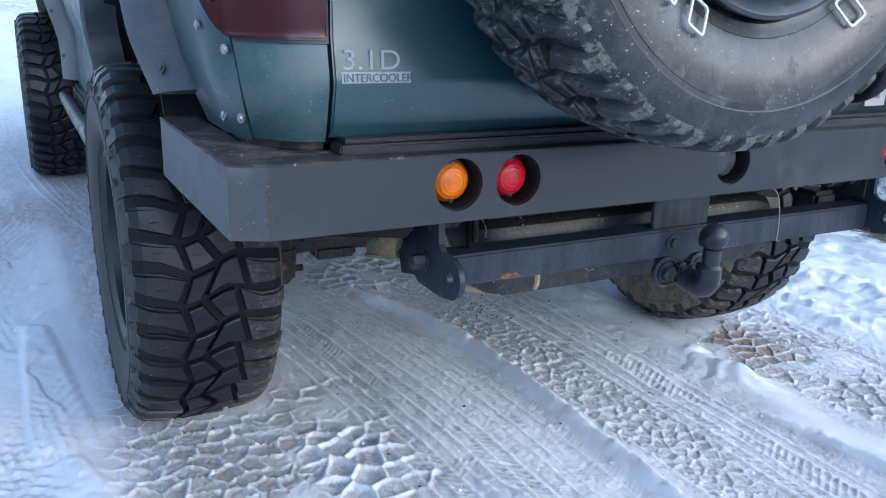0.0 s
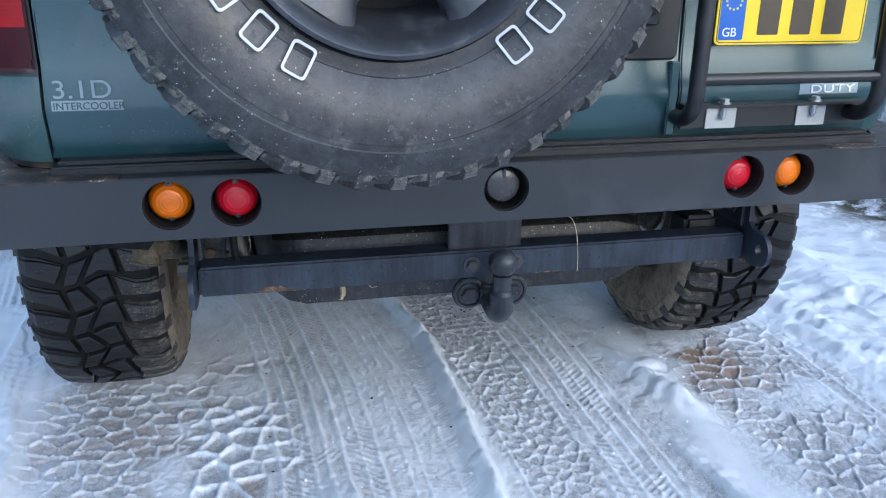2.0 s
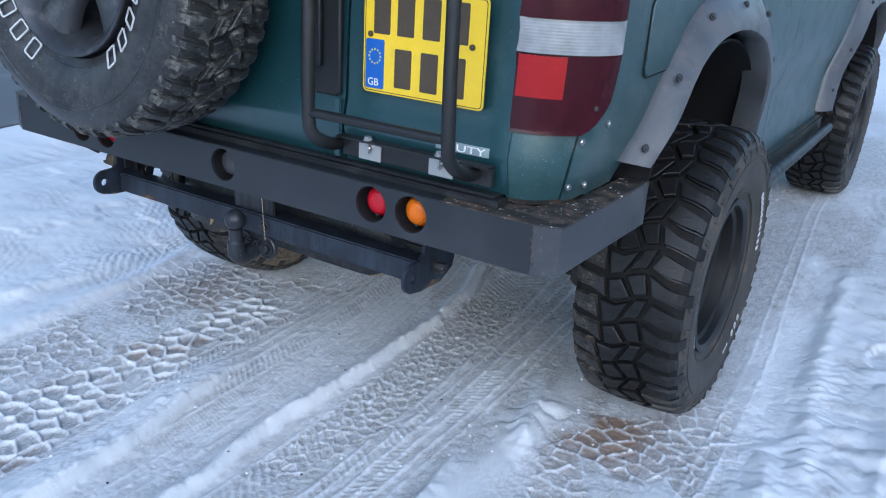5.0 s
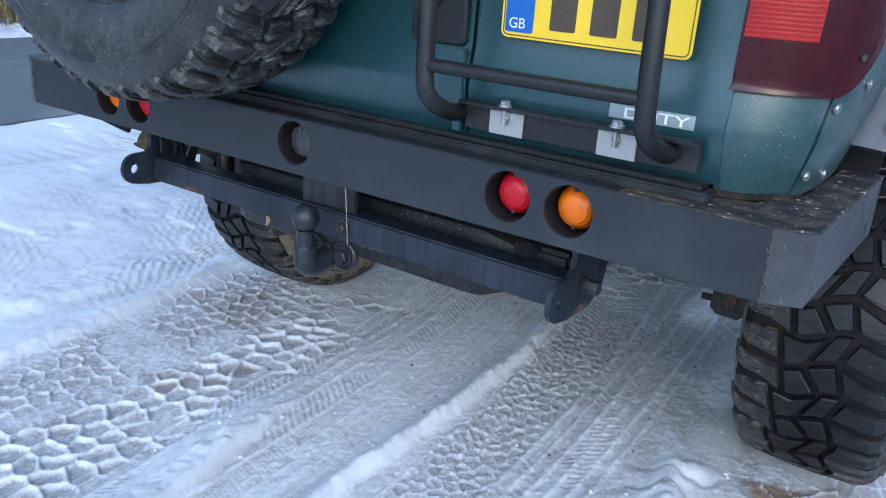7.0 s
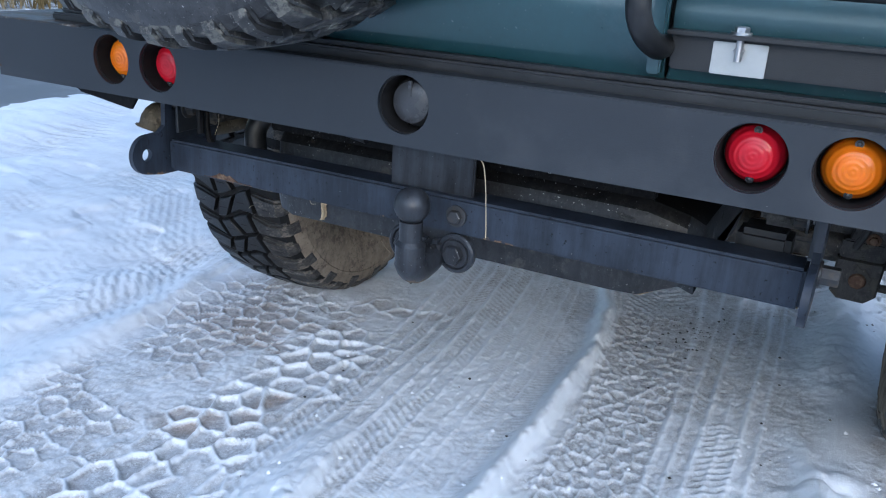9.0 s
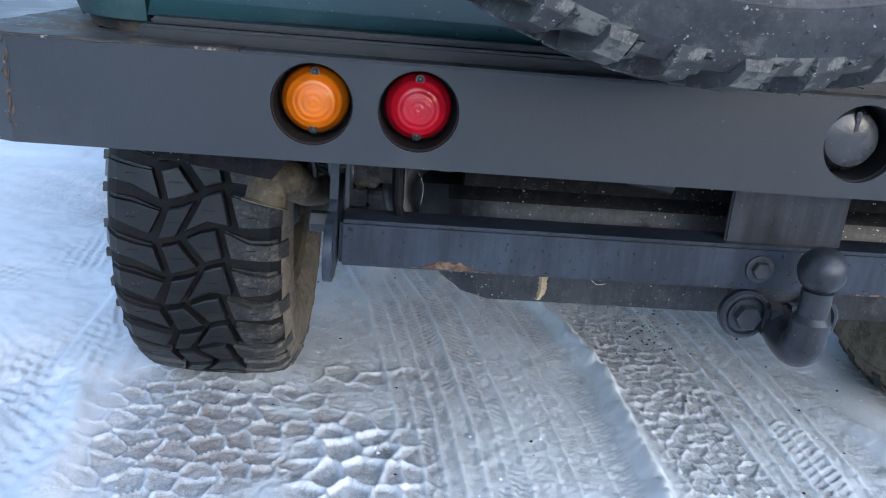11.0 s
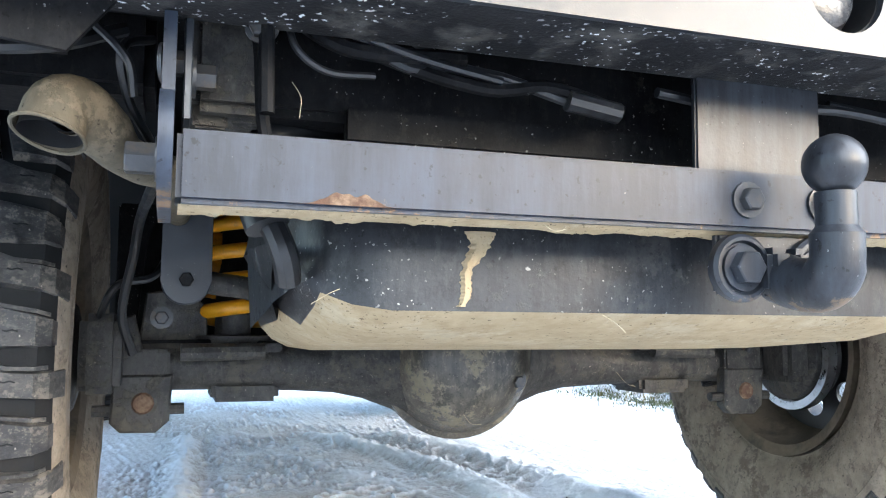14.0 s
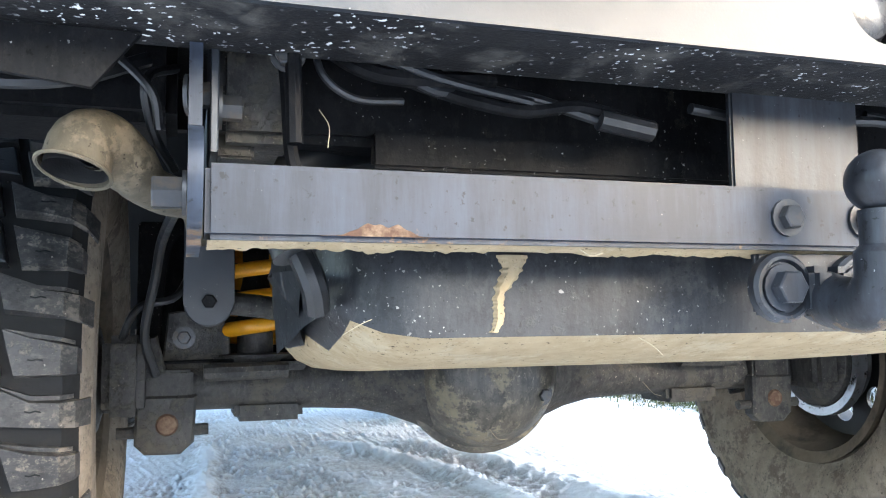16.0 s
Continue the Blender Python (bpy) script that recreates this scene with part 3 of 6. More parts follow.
def ground_shape(x, y):
    """Height of the ground, and its wear: slush, mud, turf."""
    h = 0.012 * fractal(x * 2.2, y * 2.2, 4, 3) + 0.05 * value_noise(x * 0.5, y * 0.5, 8) * smooth(1.3, 3.0, np.abs(x))
    slush, mud = np.zeros(x.shape), np.zeros(x.shape)
    # driven lane: packed fine snow with narrow tyre lines
    lane = smooth(-0.36, -0.26, x) * (1 - smooth(0.52, 0.62, x)) + smooth(0.6, 0.72, x) * (1 - smooth(1.12, 1.22, x)) + smooth(-1.0, -0.9, x) * (1 - smooth(-0.36, -0.28, x))
    lane = np.clip(lane, 0, 1) * (1 - smooth(4.0, 7.0, y))
    h = h - 0.010 * lane + lane * (0.003 * fractal(x * 40, y * 30, 3, 81) + 0.0030 * value_noise(x * 130, y * 130, 82))
    slush += lane * (0.55 + 0.8 * fractal(x * 6, y * 1.6, 3, 12) + 0.5 * fractal(x * 25, y * 16, 3, 13))
    # tyre lines follow the bend of the lane: u runs across it
    bow = np.interp(y, [-1.0, 0.4, 0.7, 1.0, 1.25, 1.5, 2.0, 2.5, 3.2, 6.0], [-0.05, 0.0, 0.02, 0.06, 0.10, 0.17, 0.33, 0.45, 0.60, 0.9])
    u = x + bow * (1 - 0.65 * smooth(0.05, 0.45, x + 0.5 * bow))
    lines = np.zeros(x.shape)
    for c, w, amp in ((-0.395, 0.006, 1.0), (-0.355, 0.005, 0.8), (-0.318, 0.005, 0.9), (-0.285, 0.005, 0.8), (-0.245, 0.0055, 1.0), (-0.205, 0.005, 0.7), (-0.168, 0.0055, 0.9), (-0.115, 0.0045, 0.5), (-0.085, 0.0045, 0.6),
                      (-0.05, 0.0045, 0.5), (-0.02, 0.0045, 0.6), (0.118, 0.005, 0.8), (0.30, 0.006, 1.0), (0.335, 0.005, 0.8), (0.372, 0.006, 1.0), (0.408, 0.005, 0.8), (0.445, 0.006, 1.0), (0.478, 0.005, 0.7), (1.05, 0.007, 0.8), (1.10, 0.007, 0.8)):
        q = u - c - 0.006 * np.sin(y * 2.1 + c * 9)
        lines += amp * np.exp(-(q / w) ** 2) * smooth(-0.28, 0.05, value_noise(y * 2.2 + c * 31, y * 0 + c * 17, 4) + 0.2)
    lines *= 1 - smooth(3.2, 4.5, y)
    h += 0.0042 * lines
    slush -= 0.75 * np.clip(lines, 0, 1)
    # ribs of car tyres: short slanted bars between the lines
    for lo, hi, p, lean, k in ((-0.395, -0.318, 0.021, 0.9, 1), (-0.318, -0.245, 0.019, -0.9, 2), (-0.245, -0.168, 0.022, 0.8, 3), (-0.165, -0.03, 0.012, 0.3, 10), (-0.03, 0.04, 0.013, -0.55, 5), (0.125, 0.21, 0.030, 0.9, 6), (0.21, 0.295, 0.030, -0.9, 7), (0.30, 0.372, 0.024, 0.7, 8), (0.372, 0.445, 0.022, -0.7, 9)):
        band = smooth(lo, lo + 0.008, u) * (1 - smooth(hi - 0.008, hi, u))
        bars = np.sin((y + lean * (u - lo) + 0.010 * value_noise(x * 14, y * 14, k)) * math.tau / p)
        bars = smooth(-0.1, 0.75, bars)
        on = band * smooth(-0.2, 0.2, value_noise(x * 7, y * 3.5, k + 30) + 0.6 * value_noise(x * 31, y * 23, k + 40)) * (1 - smooth(2.6, 3.6, y))
        h += (0.0008 if k in (5, 10) else 0.0021) * on * (bars - 0.4)
        slush += 0.6 * on * (0.45 - bars)
    # chunky prints: thin raised lines round flat pits
    def print_patch(u0, v0, su, sv, slant, mask, deep, k, rise=0.010, thick=0.115, lost=0.0, soil=0.6):
        nonlocal h, slush, mud
        wu, wv = fractal(x * 9, y * 9, 3, k + 3), fractal(x * 9, y * 9, 3, k + 4)
        zig = slant * np.abs(np.mod((x - u0) / (2 * su), 1) - 0.5)
        e, idn = cells((x - u0) / su + 0.22 * wu, (y - v0) / sv + zig + 0.22 * wv, 0.62, k)
        e = e + 0.07 * fractal(x * 60, y * 60, 2, k + 6)
        pit = smooth(0.02, thick, e)
        keep = smooth(-0.22 + lost, 0.12 + lost, fractal(x * 5, y * 5, 3, k + 20) + 0.12)
        m = mask * keep
        h += m * (rise * (1 - pit) ** 0.8 - deep * pit * (0.6 + 0.7 * idn)) + 0.0022 * m * fractal(x * 45, y * 45, 3, k + 8)
        slush += m * (pit * soil - (1 - pit) * 1.3)
        mud -= m * (1 - pit) * 0.5
        return pit * m

    def ragged(q, k, amount=0.10):
        return q + amount * fractal(x * 8, y * 8, 3, k)
    # behind the rear wheels
    xa = ragged(x + 0.03 * y, 141, 0.2)
    lr = smooth(-1.01, -0.88, xa) * (1 - smooth(-0.68, -0.60, xa)) * (1 - smooth(0.95, 1.1, y))
    p = print_patch(-0.9, 0.0, 0.064, 0.050, 0.8, lr, 0.003, 31, 0.0045, soil=0.38)
    mud += 0.36 * p * smooth(0.10, 0.45, y) * smooth(-0.1, 0.2, fractal(x * 5, y * 5, 2, 64) + 0.12) + 0.10 * p
    xa = ragged(x, 142)
    li = smooth(-0.64, -0.57, xa) * (1 - smooth(-0.40, -0.31, xa + 0.05 * np.sin(y * 4))) * (1 - smooth(0.55, 0.85, ragged(y, 143, 0.3)))
    p = print_patch(-0.6, 0.0, 0.066, 0.064, 0.3, li, 0.006, 47, 0.0065, 0.19, -0.08, 0.7)
    slush -= 0.15 * li
    mud += 0.55 * p * smooth(0.0, 0.25, value_noise(x * 7, y * 7, 61))
    xa = ragged(x - 0.08 * (0.8 - y), 144)
    rr = smooth(0.66, 0.73, xa) * (1 - smooth(1.03, 1.12, xa)) * (1 - smooth(0.95, 1.1, y))
    p = print_patch(0.7, 0.0, 0.064, 0.048, 0.9, rr, 0.003, 73, 0.0045, soil=0.4)
    mud += 1.2 * p * np.exp(-(((x - 0.80) / 0.12) ** 2 + ((y - 0.62) / 0.17) ** 2)) + 0.18 * p
    xa = ragged(u, 145, 0.04)
    lc = smooth(0.10, 0.13, xa) * (1 - smooth(0.27, 0.31, xa)) * (1 - smooth(1.1, 1.5, y))
    print_patch(0.1, 0.0, 0.040, 0.036, 0.7, lc, 0.0016, 83, 0.0042, 0.15, 0.04)
    far = smooth(1.3, 1.7, y) * (1 - smooth(4.2, 5.0, y)) * (1 - smooth(0.5, 0.9, np.abs(x)))
    print_patch(0, 0, 0.08, 0.055, 0.5, far, 0.006, 91, 0.006, 0.2, 0.1)
    mud += 0.30 * far * smooth(0.0, 0.3, value_noise(x * 3, y * 3, 66))
    # trodden, dirty snow ahead of the rear axle; extra grey tones down the glare
    slush += smooth(1.4, 2.2, y) * (1 - smooth(6, 9, y)) * (1 - smooth(1.2, 1.9, np.abs(x))) * (0.5 + 0.9 * fractal(x * 3, y * 1.4, 4, 97))
    # ridges of pushed snow
    for line, hh, wl, wr in RIDGES:
        d, ends = along(x + 0.012 * value_noise(x * 14, y * 14, 7), y, line)
        prof = np.where(d < 0, np.exp(-np.abs(d / wl) ** 2), np.exp(-np.abs(d / wr) ** 2.4)) * ends
        h = h * (1 - 0.45 * prof) + hh * prof * (0.9 + 0.45 * value_noise(x * 6, y * 6, 2) + 0.32 * fractal(x * 25, y * 25, 4, 5))
        slush -= 2.0 * prof ** 1.5
        mud += prof * (0.45 * smooth(0.05, 0.35, fractal(x * 4, y * 4, 3, 68)) - 0.5)
    # loose lumps beside the wheel
    lump = np.exp(-(((x - 0.62) / 0.10) ** 2 + ((y - 0.52) / 0.16) ** 2)) + 0.8 * np.exp(-(((x - 1.35) / 0.25) ** 2 + ((y - 0.9) / 0.5) ** 2))
    h += 0.018 * lump * np.abs(fractal(x * 11, y * 11, 3, 15)) * 2
    side = smooth(1.2, 1.5, x) * (1 - smooth(2.1, 2.6, x))
    h += side * 0.018 * np.abs(fractal(x * 3.3, y * 2.4, 4, 18))
    slush += 0.35 * side * smooth(0.0, 0.3, value_noise(x * 2.5, y * 2.5, 71))
    # boot prints and one rut with ribbed walls
    rng = random.Random(31)
    for k in range(30):
        fx, fy = 1.35 + 0.75 * rng.random(), -0.4 + 7.5 * rng.random() ** 1.2
        ang, dp = rng.uniform(-0.5, 0.5), rng.uniform(0.006, 0.018)
        near = (np.abs(x - fx) < 0.3) & (np.abs(y - fy) < 0.3)
        if near.any():
            qx, qy = x[near] - fx, y[near] - fy
            qx, qy = qx * math.cos(ang) + qy * math.sin(ang), qy * math.cos(ang) - qx * math.sin(ang)
            r = np.hypot(qx / 0.055, qy / 0.14) + 0.25 * value_noise(x[near] * 20, y[near] * 20, 77)
            h[near] += dp * (0.45 * np.exp(-((r - 1.15) / 0.18) ** 2) - (1 - smooth(0.75, 1.05, r)))
    d, ends = along(x, y, [(1.05, 2.6), (1.12, 1.4), (1.20, 0.75), (1.33, 0.1), (1.45, -0.6)])
    h += ends * (-0.008 * np.exp(-(d / 0.06) ** 4) + 0.010 * np.exp(-((d - 0.085) / 0.035) ** 2) * (1 + fractal(x * 15, y * 15, 3, 78)))
    slush -= 0.8 * ends * np.exp(-(d / 0.12) ** 4)
    side = smooth(1.05, 1.3, x) * (1 - smooth(2.3, 2.8, x))
    h += side * 0.010 * fractal(x * 14, y * 14, 4, 79)
    slush += 0.5 * side * smooth(0.12, 0.26, fractal(x * 7, y * 12, 4, 80))
    for c0, lean, k in ((1.30, 0.7, 86), (1.62, -0.6, 87)):
        d = x - c0 + 0.05 * (y - 1.0)
        on = np.exp(-(d / 0.085) ** 6) * smooth(-0.15, 0.15, value_noise(x * 5, y * 3, k)) * smooth(-0.6, -0.2, y) * (1 - smooth(4.5, 6.0, y))
        bars = smooth(-0.1, 0.7, np.sin((y + lean * np.abs(d)) * math.tau / 0.045))
        h += on * (0.0022 * (bars - 0.5) - 0.003)
        slush += on * (0.35 - 0.5 * bars)
    # flat-topped slab between old wheel lines, beside the left wheel
    slab = smooth(-1.135, -1.115, x + 0.01 * value_noise(x * 9, y * 9, 84)) * (1 - smooth(-0.012, 0.022, x - np.interp(y, [0.4, 0.9, 1.5, 1.56], [-0.96, -1.0, -1.065, -1.12]))) * smooth(0.72, 0.80, y) * (1 - smooth(1.48, 1.56, y))
    h += 0.009 * slab
    # old wheel lines and wind crust on the open snow
    left = 1 - smooth(-1.15, -0.95, x)
    h += left * (0.03 * fractal(x * 1.6, y * 1.6, 3, 25) + 0.010 * smooth(0.0, 0.05, fractal(x * 2.1, y * 1.7, 5, 34)) + 0.004 * fractal(x * 22, y * 22, 4, 26))
    for x0, slope, w, gap, k in ((-1.12, -0.10, 0.13, 0.026, 1), (-1.45, -0.75, 0.16, 0.033, 2), (-1.75, 0.25, 0.14, 0.028, 3), (-1.5, 0.55, 0.15, 0.030, 4), (-2.2, -0.45, 0.16, 0.036, 5), (-2.5, -1.1, 0.18, 0.036, 6), (-2.0, -0.02, 0.15, 0.033, 7), (-2.9, 0.1, 0.2, 0.04, 8), (-0.6, -0.9, 0.14, 0.03, 9)):
        d = (x - x0 - slope * y - 0.06 * np.sin(y * 1.3 + k)) / math.hypot(1, slope)
        on = left * np.exp(-(d / w) ** 4) * smooth(-0.25, 0.05, fractal(x * 2.5, y * 2.5, 3, 110 + k) + 0.08)
        g = np.sin((d + 0.012 * value_noise(x * 5, y * 5, k)) * math.tau / gap) * (0.55 + 1.3 * value_noise(x * 9, y * 4, k + 3))
        tick = np.sin((y + 0.4 * x) * math.tau / 0.034 + 2.5 * np.sign(g))
        h += on * (0.0030 * g + 0.0010 * tick * np.sign(value_noise(x * 6, y * 6, k)) - 0.006)
        slush += on * (0.16 - 0.16 * g)
    slush += 0.22 * left * smooth(0.05, 0.3, value_noise(x * 1.3 + y * 0.5, y * 3.0, 33))
    # settle under the tyres
    for cx in (LR_X, RR_X):
        for cy in (0.93, 3.74):
            k = np.exp(-(((x - cx) / 0.17) ** 4 + ((y - cy) / 0.13) ** 4))
            h = h * (1 - k) - 0.004 * k
    # verge bank on the right, road level and verge on the left, land rising ahead
    edge = np.clip(2.32 - 0.035 * y, 1.8, 2.5) + 0.25 * value_noise(y * 0.9, y * 0, 41) + 0.1 * value_noise(y * 3.0, y * 0, 42)
    bank = smooth(0.0, 0.5, x - edge)
    up = np.clip(x - edge, 0, 60)
    h += bank * (0.10 + 0.24 * up / (1 + 0.035 * up)) + bank * (0.30 * np.abs(fractal(x * 1.7, y * 1.7, 4, 51)) + 0.16 * np.abs(fractal(x * 5, y * 5, 4, 52)))
    turf = bank * np.clip(1.0 + 0.9 * fractal(x * 1.3, y * 1.3, 3, 55), 0, 1)
    wet = np.exp(-((x - edge - 0.18) / 0.36) ** 2) * (1 - smooth(3.8, 5.2, y))
    turf = np.clip(turf * 0.9 + 1.6 * wet, 0, 1)
    edge2 = -7.0 + 0.15 * value_noise(y * 0.8, y * 0, 44)
    bank2 = 1 - smooth(-0.4, 0.0, x - edge2)
    h += bank2 * (0.08 + 0.07 * np.clip(edge2 - x, 0, 40) + 0.12 * np.abs(fractal(x * 2, y * 2, 3, 57)))
    turf = np.maximum(turf, bank2)
    lowroad = smooth(-7.2, -6.8, x) * (1 - smooth(-3.9, -3.25, x))
    h -= 0.05 * lowroad
    # Hill added out of view, turf-dark, to keep bright horizon off the paint.
    behind = smooth(6, 22, -y)
    h += behind * (0.13 * np.clip(-y - 6, 0, 300) + 0.5 * fractal(x * 0.2, y * 0.2, 4, 60))
    turf = np.clip(turf + 0.6 * behind, 0, 1)
    ahead = smooth(9, 40, y)
    h += ahead * (0.06 * np.clip(y - 9, 0, 300) + 0.5 * fractal(x * 0.2, y * 0.2, 4, 59))
    turf = np.clip(turf + 0.4 * smooth(9, 14, y) * smooth(0.0, 0.3, fractal(x * 0.5, y * 0.9, 3, 62)), 0, 1)
    return h, np.clip(slush, 0, 1), np.clip(mud, 0, 1), turf


def steps(lo, hi, d, far, down, up):
    """Even steps in the middle, growing outwards to the horizon."""
    a = list(np.arange(lo, hi + 1e-6, d))
    s, v = d, a[-1]
    while v < far:
        s *= up if v - hi < 5 else 1.2
        v += s
        a.append(v)
    s, v = d, a[0]
    while v > -far:
        s *= down if lo - v < 5 else 1.2
        v -= s
        a.insert(0, v)
    return np.array(a)


def build_ground():
    xs, ys = steps(-1.16, 1.16, 0.0038, 1500, 1.02, 1.022), steps(-0.42, 1.62, 0.0042, 1500, 1.06, 1.018)
    gx, gy = np.meshgrid(xs, ys)
    h, slush, mud, turf = ground_shape(gx, gy)
    co = np.stack([gx, gy, h], -1).reshape(-1, 3)
    nx, ny = len(xs), len(ys)
    i = np.arange(nx * ny).reshape(ny, nx)
    quads = np.stack([i[:-1, :-1], i[:-1, 1:], i[1:, 1:], i[1:, :-1]], -1).reshape(-1, 4)
    me = bpy.data.meshes.new("ground")
    me.vertices.add(len(co))
    me.vertices.foreach_set("co", co.ravel())
    me.loops.add(quads.size)
    me.loops.foreach_set("vertex_index", quads.ravel().astype(np.int32))
    me.polygons.add(len(quads))
    me.polygons.foreach_set("loop_start", np.arange(0, quads.size, 4, dtype=np.int32))
    me.polygons.foreach_set("use_smooth", np.ones(len(quads), dtype=bool))
    me.update(calc_edges=True)
    at = me.attributes.new("wear", 'FLOAT_COLOR', 'POINT')
    rgba = np.stack([slush, mud, turf, np.ones_like(mud)], -1).reshape(-1).astype(np.float32)
    at.data.foreach_set("color", rgba)
    me.materials.append(snow_mat)
    return tagged(new("ground", me), "rutted trodden snow with tyre prints and muddy patches", "snowy ground", kind="structure")


def height(x, y):
    return float(ground_shape(np.array([x * 1.0]), np.array([y * 1.0]))[0][0])


ground = build_ground()

# the cleared road beside the lay-by
bm = bmesh.new()
ys = [-60 + 2.0 * k for k in range(75)]
put_grid(bm, [[(x + 0.12 * math.sin(y * 0.7 + x), y, -0.012 + 0.004 * math.sin(x * 3 + y)) for x in (-7.0, -6.0, -5.0, -4.2, -3.42 + 0.1 * math.sin(y * 1.9))] for y in ys])
thicken(bm, 0.03, (0, 0, 1))
tagged(part("road", bm, asphalt_mat), "dark wet asphalt road edged with snow", "road", kind="structure")


def blades(name, label, n, spot, mat, length, width, lean, seed, kind="stuff", category="grass"):
    """Many bent grass blades in one mesh; spot gives each root."""
    rng = random.Random(seed)
    vs, fs = [], []
    for _ in range(n):
        x, y = spot(rng)
        z = height_fast(x, y)
        l, w, a = length * rng.uniform(0.5, 1.3), width * rng.uniform(0.7, 1.3), rng.uniform(0, math.tau)
        le = lean * rng.uniform(0.3, 1.4)
        dx, dy, px, py = math.cos(a) * le, math.sin(a) * le, -math.sin(a) * w, math.cos(a) * w
        b = len(vs)
        for t, q in ((0, 1.0), (0.55, 0.8), (1.0, 0.15)):
            ox, oy, oz = dx * l * t * t, dy * l * t * t, l * t * (1 - 0.35 * le * t)
            vs += [(x + ox - px * q, y + oy - py * q, z + oz - 0.01), (x + ox + px * q, y + oy + py * q, z + oz - 0.01)]
        fs += [(b, b + 1, b + 3, b + 2), (b + 2, b + 3, b + 5, b + 4)]
    me = bpy.data.meshes.new(name)
    me.from_pydata(vs, [], fs)
    me.materials.append(mat)
    return tagged(new(name, me), label, category, kind=kind)


GX, GY = np.linspace(-12, 14, 261), np.linspace(-4, 22, 261)
GH = ground_shape(*np.meshgrid(GX, GY))[0]


def height_fast(x, y):
    i, j = min(max((x + 12) / 0.1, 0), 259), min(max((y + 4) / 0.1, 0), 259)
    a, b = int(i), int(j)
    fx, fy = i - a, j - b
    return float((GH[b, a] * (1 - fx) + GH[b, a + 1] * fx) * (1 - fy) + (GH[b + 1, a] * (1 - fx) + GH[b + 1, a + 1] * fx) * fy)


def bank_spot(rng):
    y = 2.0 + 13 * rng.random() ** 1.5
    return max(2.46 - 0.035 * y, 1.95) + 4.5 * rng.random() ** 1.6, y


def clump_spots(count, seed, spot, r):
    rng0 = random.Random(seed)
    cs = [spot(rng0) for _ in range(count)]

    def pick(rng):
        c = rng.choice(cs)
        return c[0] + rng.gauss(0, r), c[1] + rng.gauss(0, r)
    return pick


blades("frosted_grass", "frost-whitened tangled grass on the verge bank", 14000, bank_spot, frost_grass, 0.075, 0.0022, 1.4, 3)
blades("frosted_tussocks", "frosted tussocks of grass and heather on the bank", 7000, clump_spots(60, 5, bank_spot, 0.14), frost_grass, 0.15, 0.0020, 1.1, 4)
blades("dry_tussocks", "tawny dry grass showing through the snow", 2600, clump_spots(60, 8, bank_spot, 0.10), dry_grass, 0.15, 0.0020, 0.9, 6)
blades("verge_grass", "damp green grass at the foot of the bank", 4200, lambda r: (2.30 + r.gauss(0.1, 0.18), r.uniform(2.2, 4.8)), green_grass, 0.04, 0.0035, 1.0, 9)
blades("road_verge_grass", "tawny grass along the far side of the road", 5000, lambda r: (-7.2 - 2.5 * r.random() ** 1.5, r.uniform(1.0, 9.0)), dry_grass, 0.25, 0.010, 0.6, 12)


def rush_clump(x, y, s, seed):
    rng = random.Random(seed)
    bm = bmesh.new()
    z = height_fast(x, y)
    for _ in range(45):
        a, l = rng.uniform(0, math.tau), s * rng.uniform(0.6, 1.2)
        le, r0 = rng.uniform(0.02, 0.45), 0.06 * math.sqrt(rng.random())
        p = [Vector((x + r0 * math.cos(a) + math.cos(a) * le * l * t * t, y + r0 * math.sin(a) + math.sin(a) * le * l * t * t, z - 0.02 + l * t)) for t in (0, 0.35, 0.7, 1.0)]
        put_tube(bm, p, [0.0022, 0.002, 0.0015, 0.0006], 3, caps=False)
    return tagged(part("rush_clump", bm, frost_grass), "frosted pale rushes standing in the snow", "rush clump", group="rushes on the bank")


for k, (x, y, s) in enumerate(((3.15, 4.6, 0.55), (3.7, 5.6, 0.6), (2.75, 6.4, 0.5), (4.2, 4.4, 0.6), (3.4, 8.0, 0.6), (2.9, 3.6, 0.4))):
    rush_clump(x, y, s, 40 + k)


def scatter(name, label, n, spot, mat, size, seed, category):
    """Small irregular lumps in one mesh."""
    rng = random.Random(seed)
    vs, fs = [], []
    for _ in range(n):
        x, y = spot(rng)
        s = size * rng.uniform(0.4, 1.5)
        z = height(x, y) + s * 0.25 if n < 400 else height_fast(x, y) + s * 0.2
        b = len(vs)
        for d in ((1, 0, 0), (-1, 0, 0), (0, 1, 0), (0, -1, 0), (0, 0, 0.9), (0, 0, -0.9)):
            k = s * rng.uniform(0.6, 1.2)
            vs.append((x + d[0] * k, y + d[1] * k, z + d[2] * k * 0.8))
        fs += [(b + i, b + j, b + 4) for i, j in ((0, 2), (2, 1), (1, 3), (3, 0))] + [(b + j, b + i, b + 5) for i, j in ((0, 2), (2, 1), (1, 3), (3, 0))]
    me = bpy.data.meshes.new(name)
    me.from_pydata(vs, [], fs)
    me.materials.append(mat)
    return tagged(new(name, me), label, category, kind="stuff")


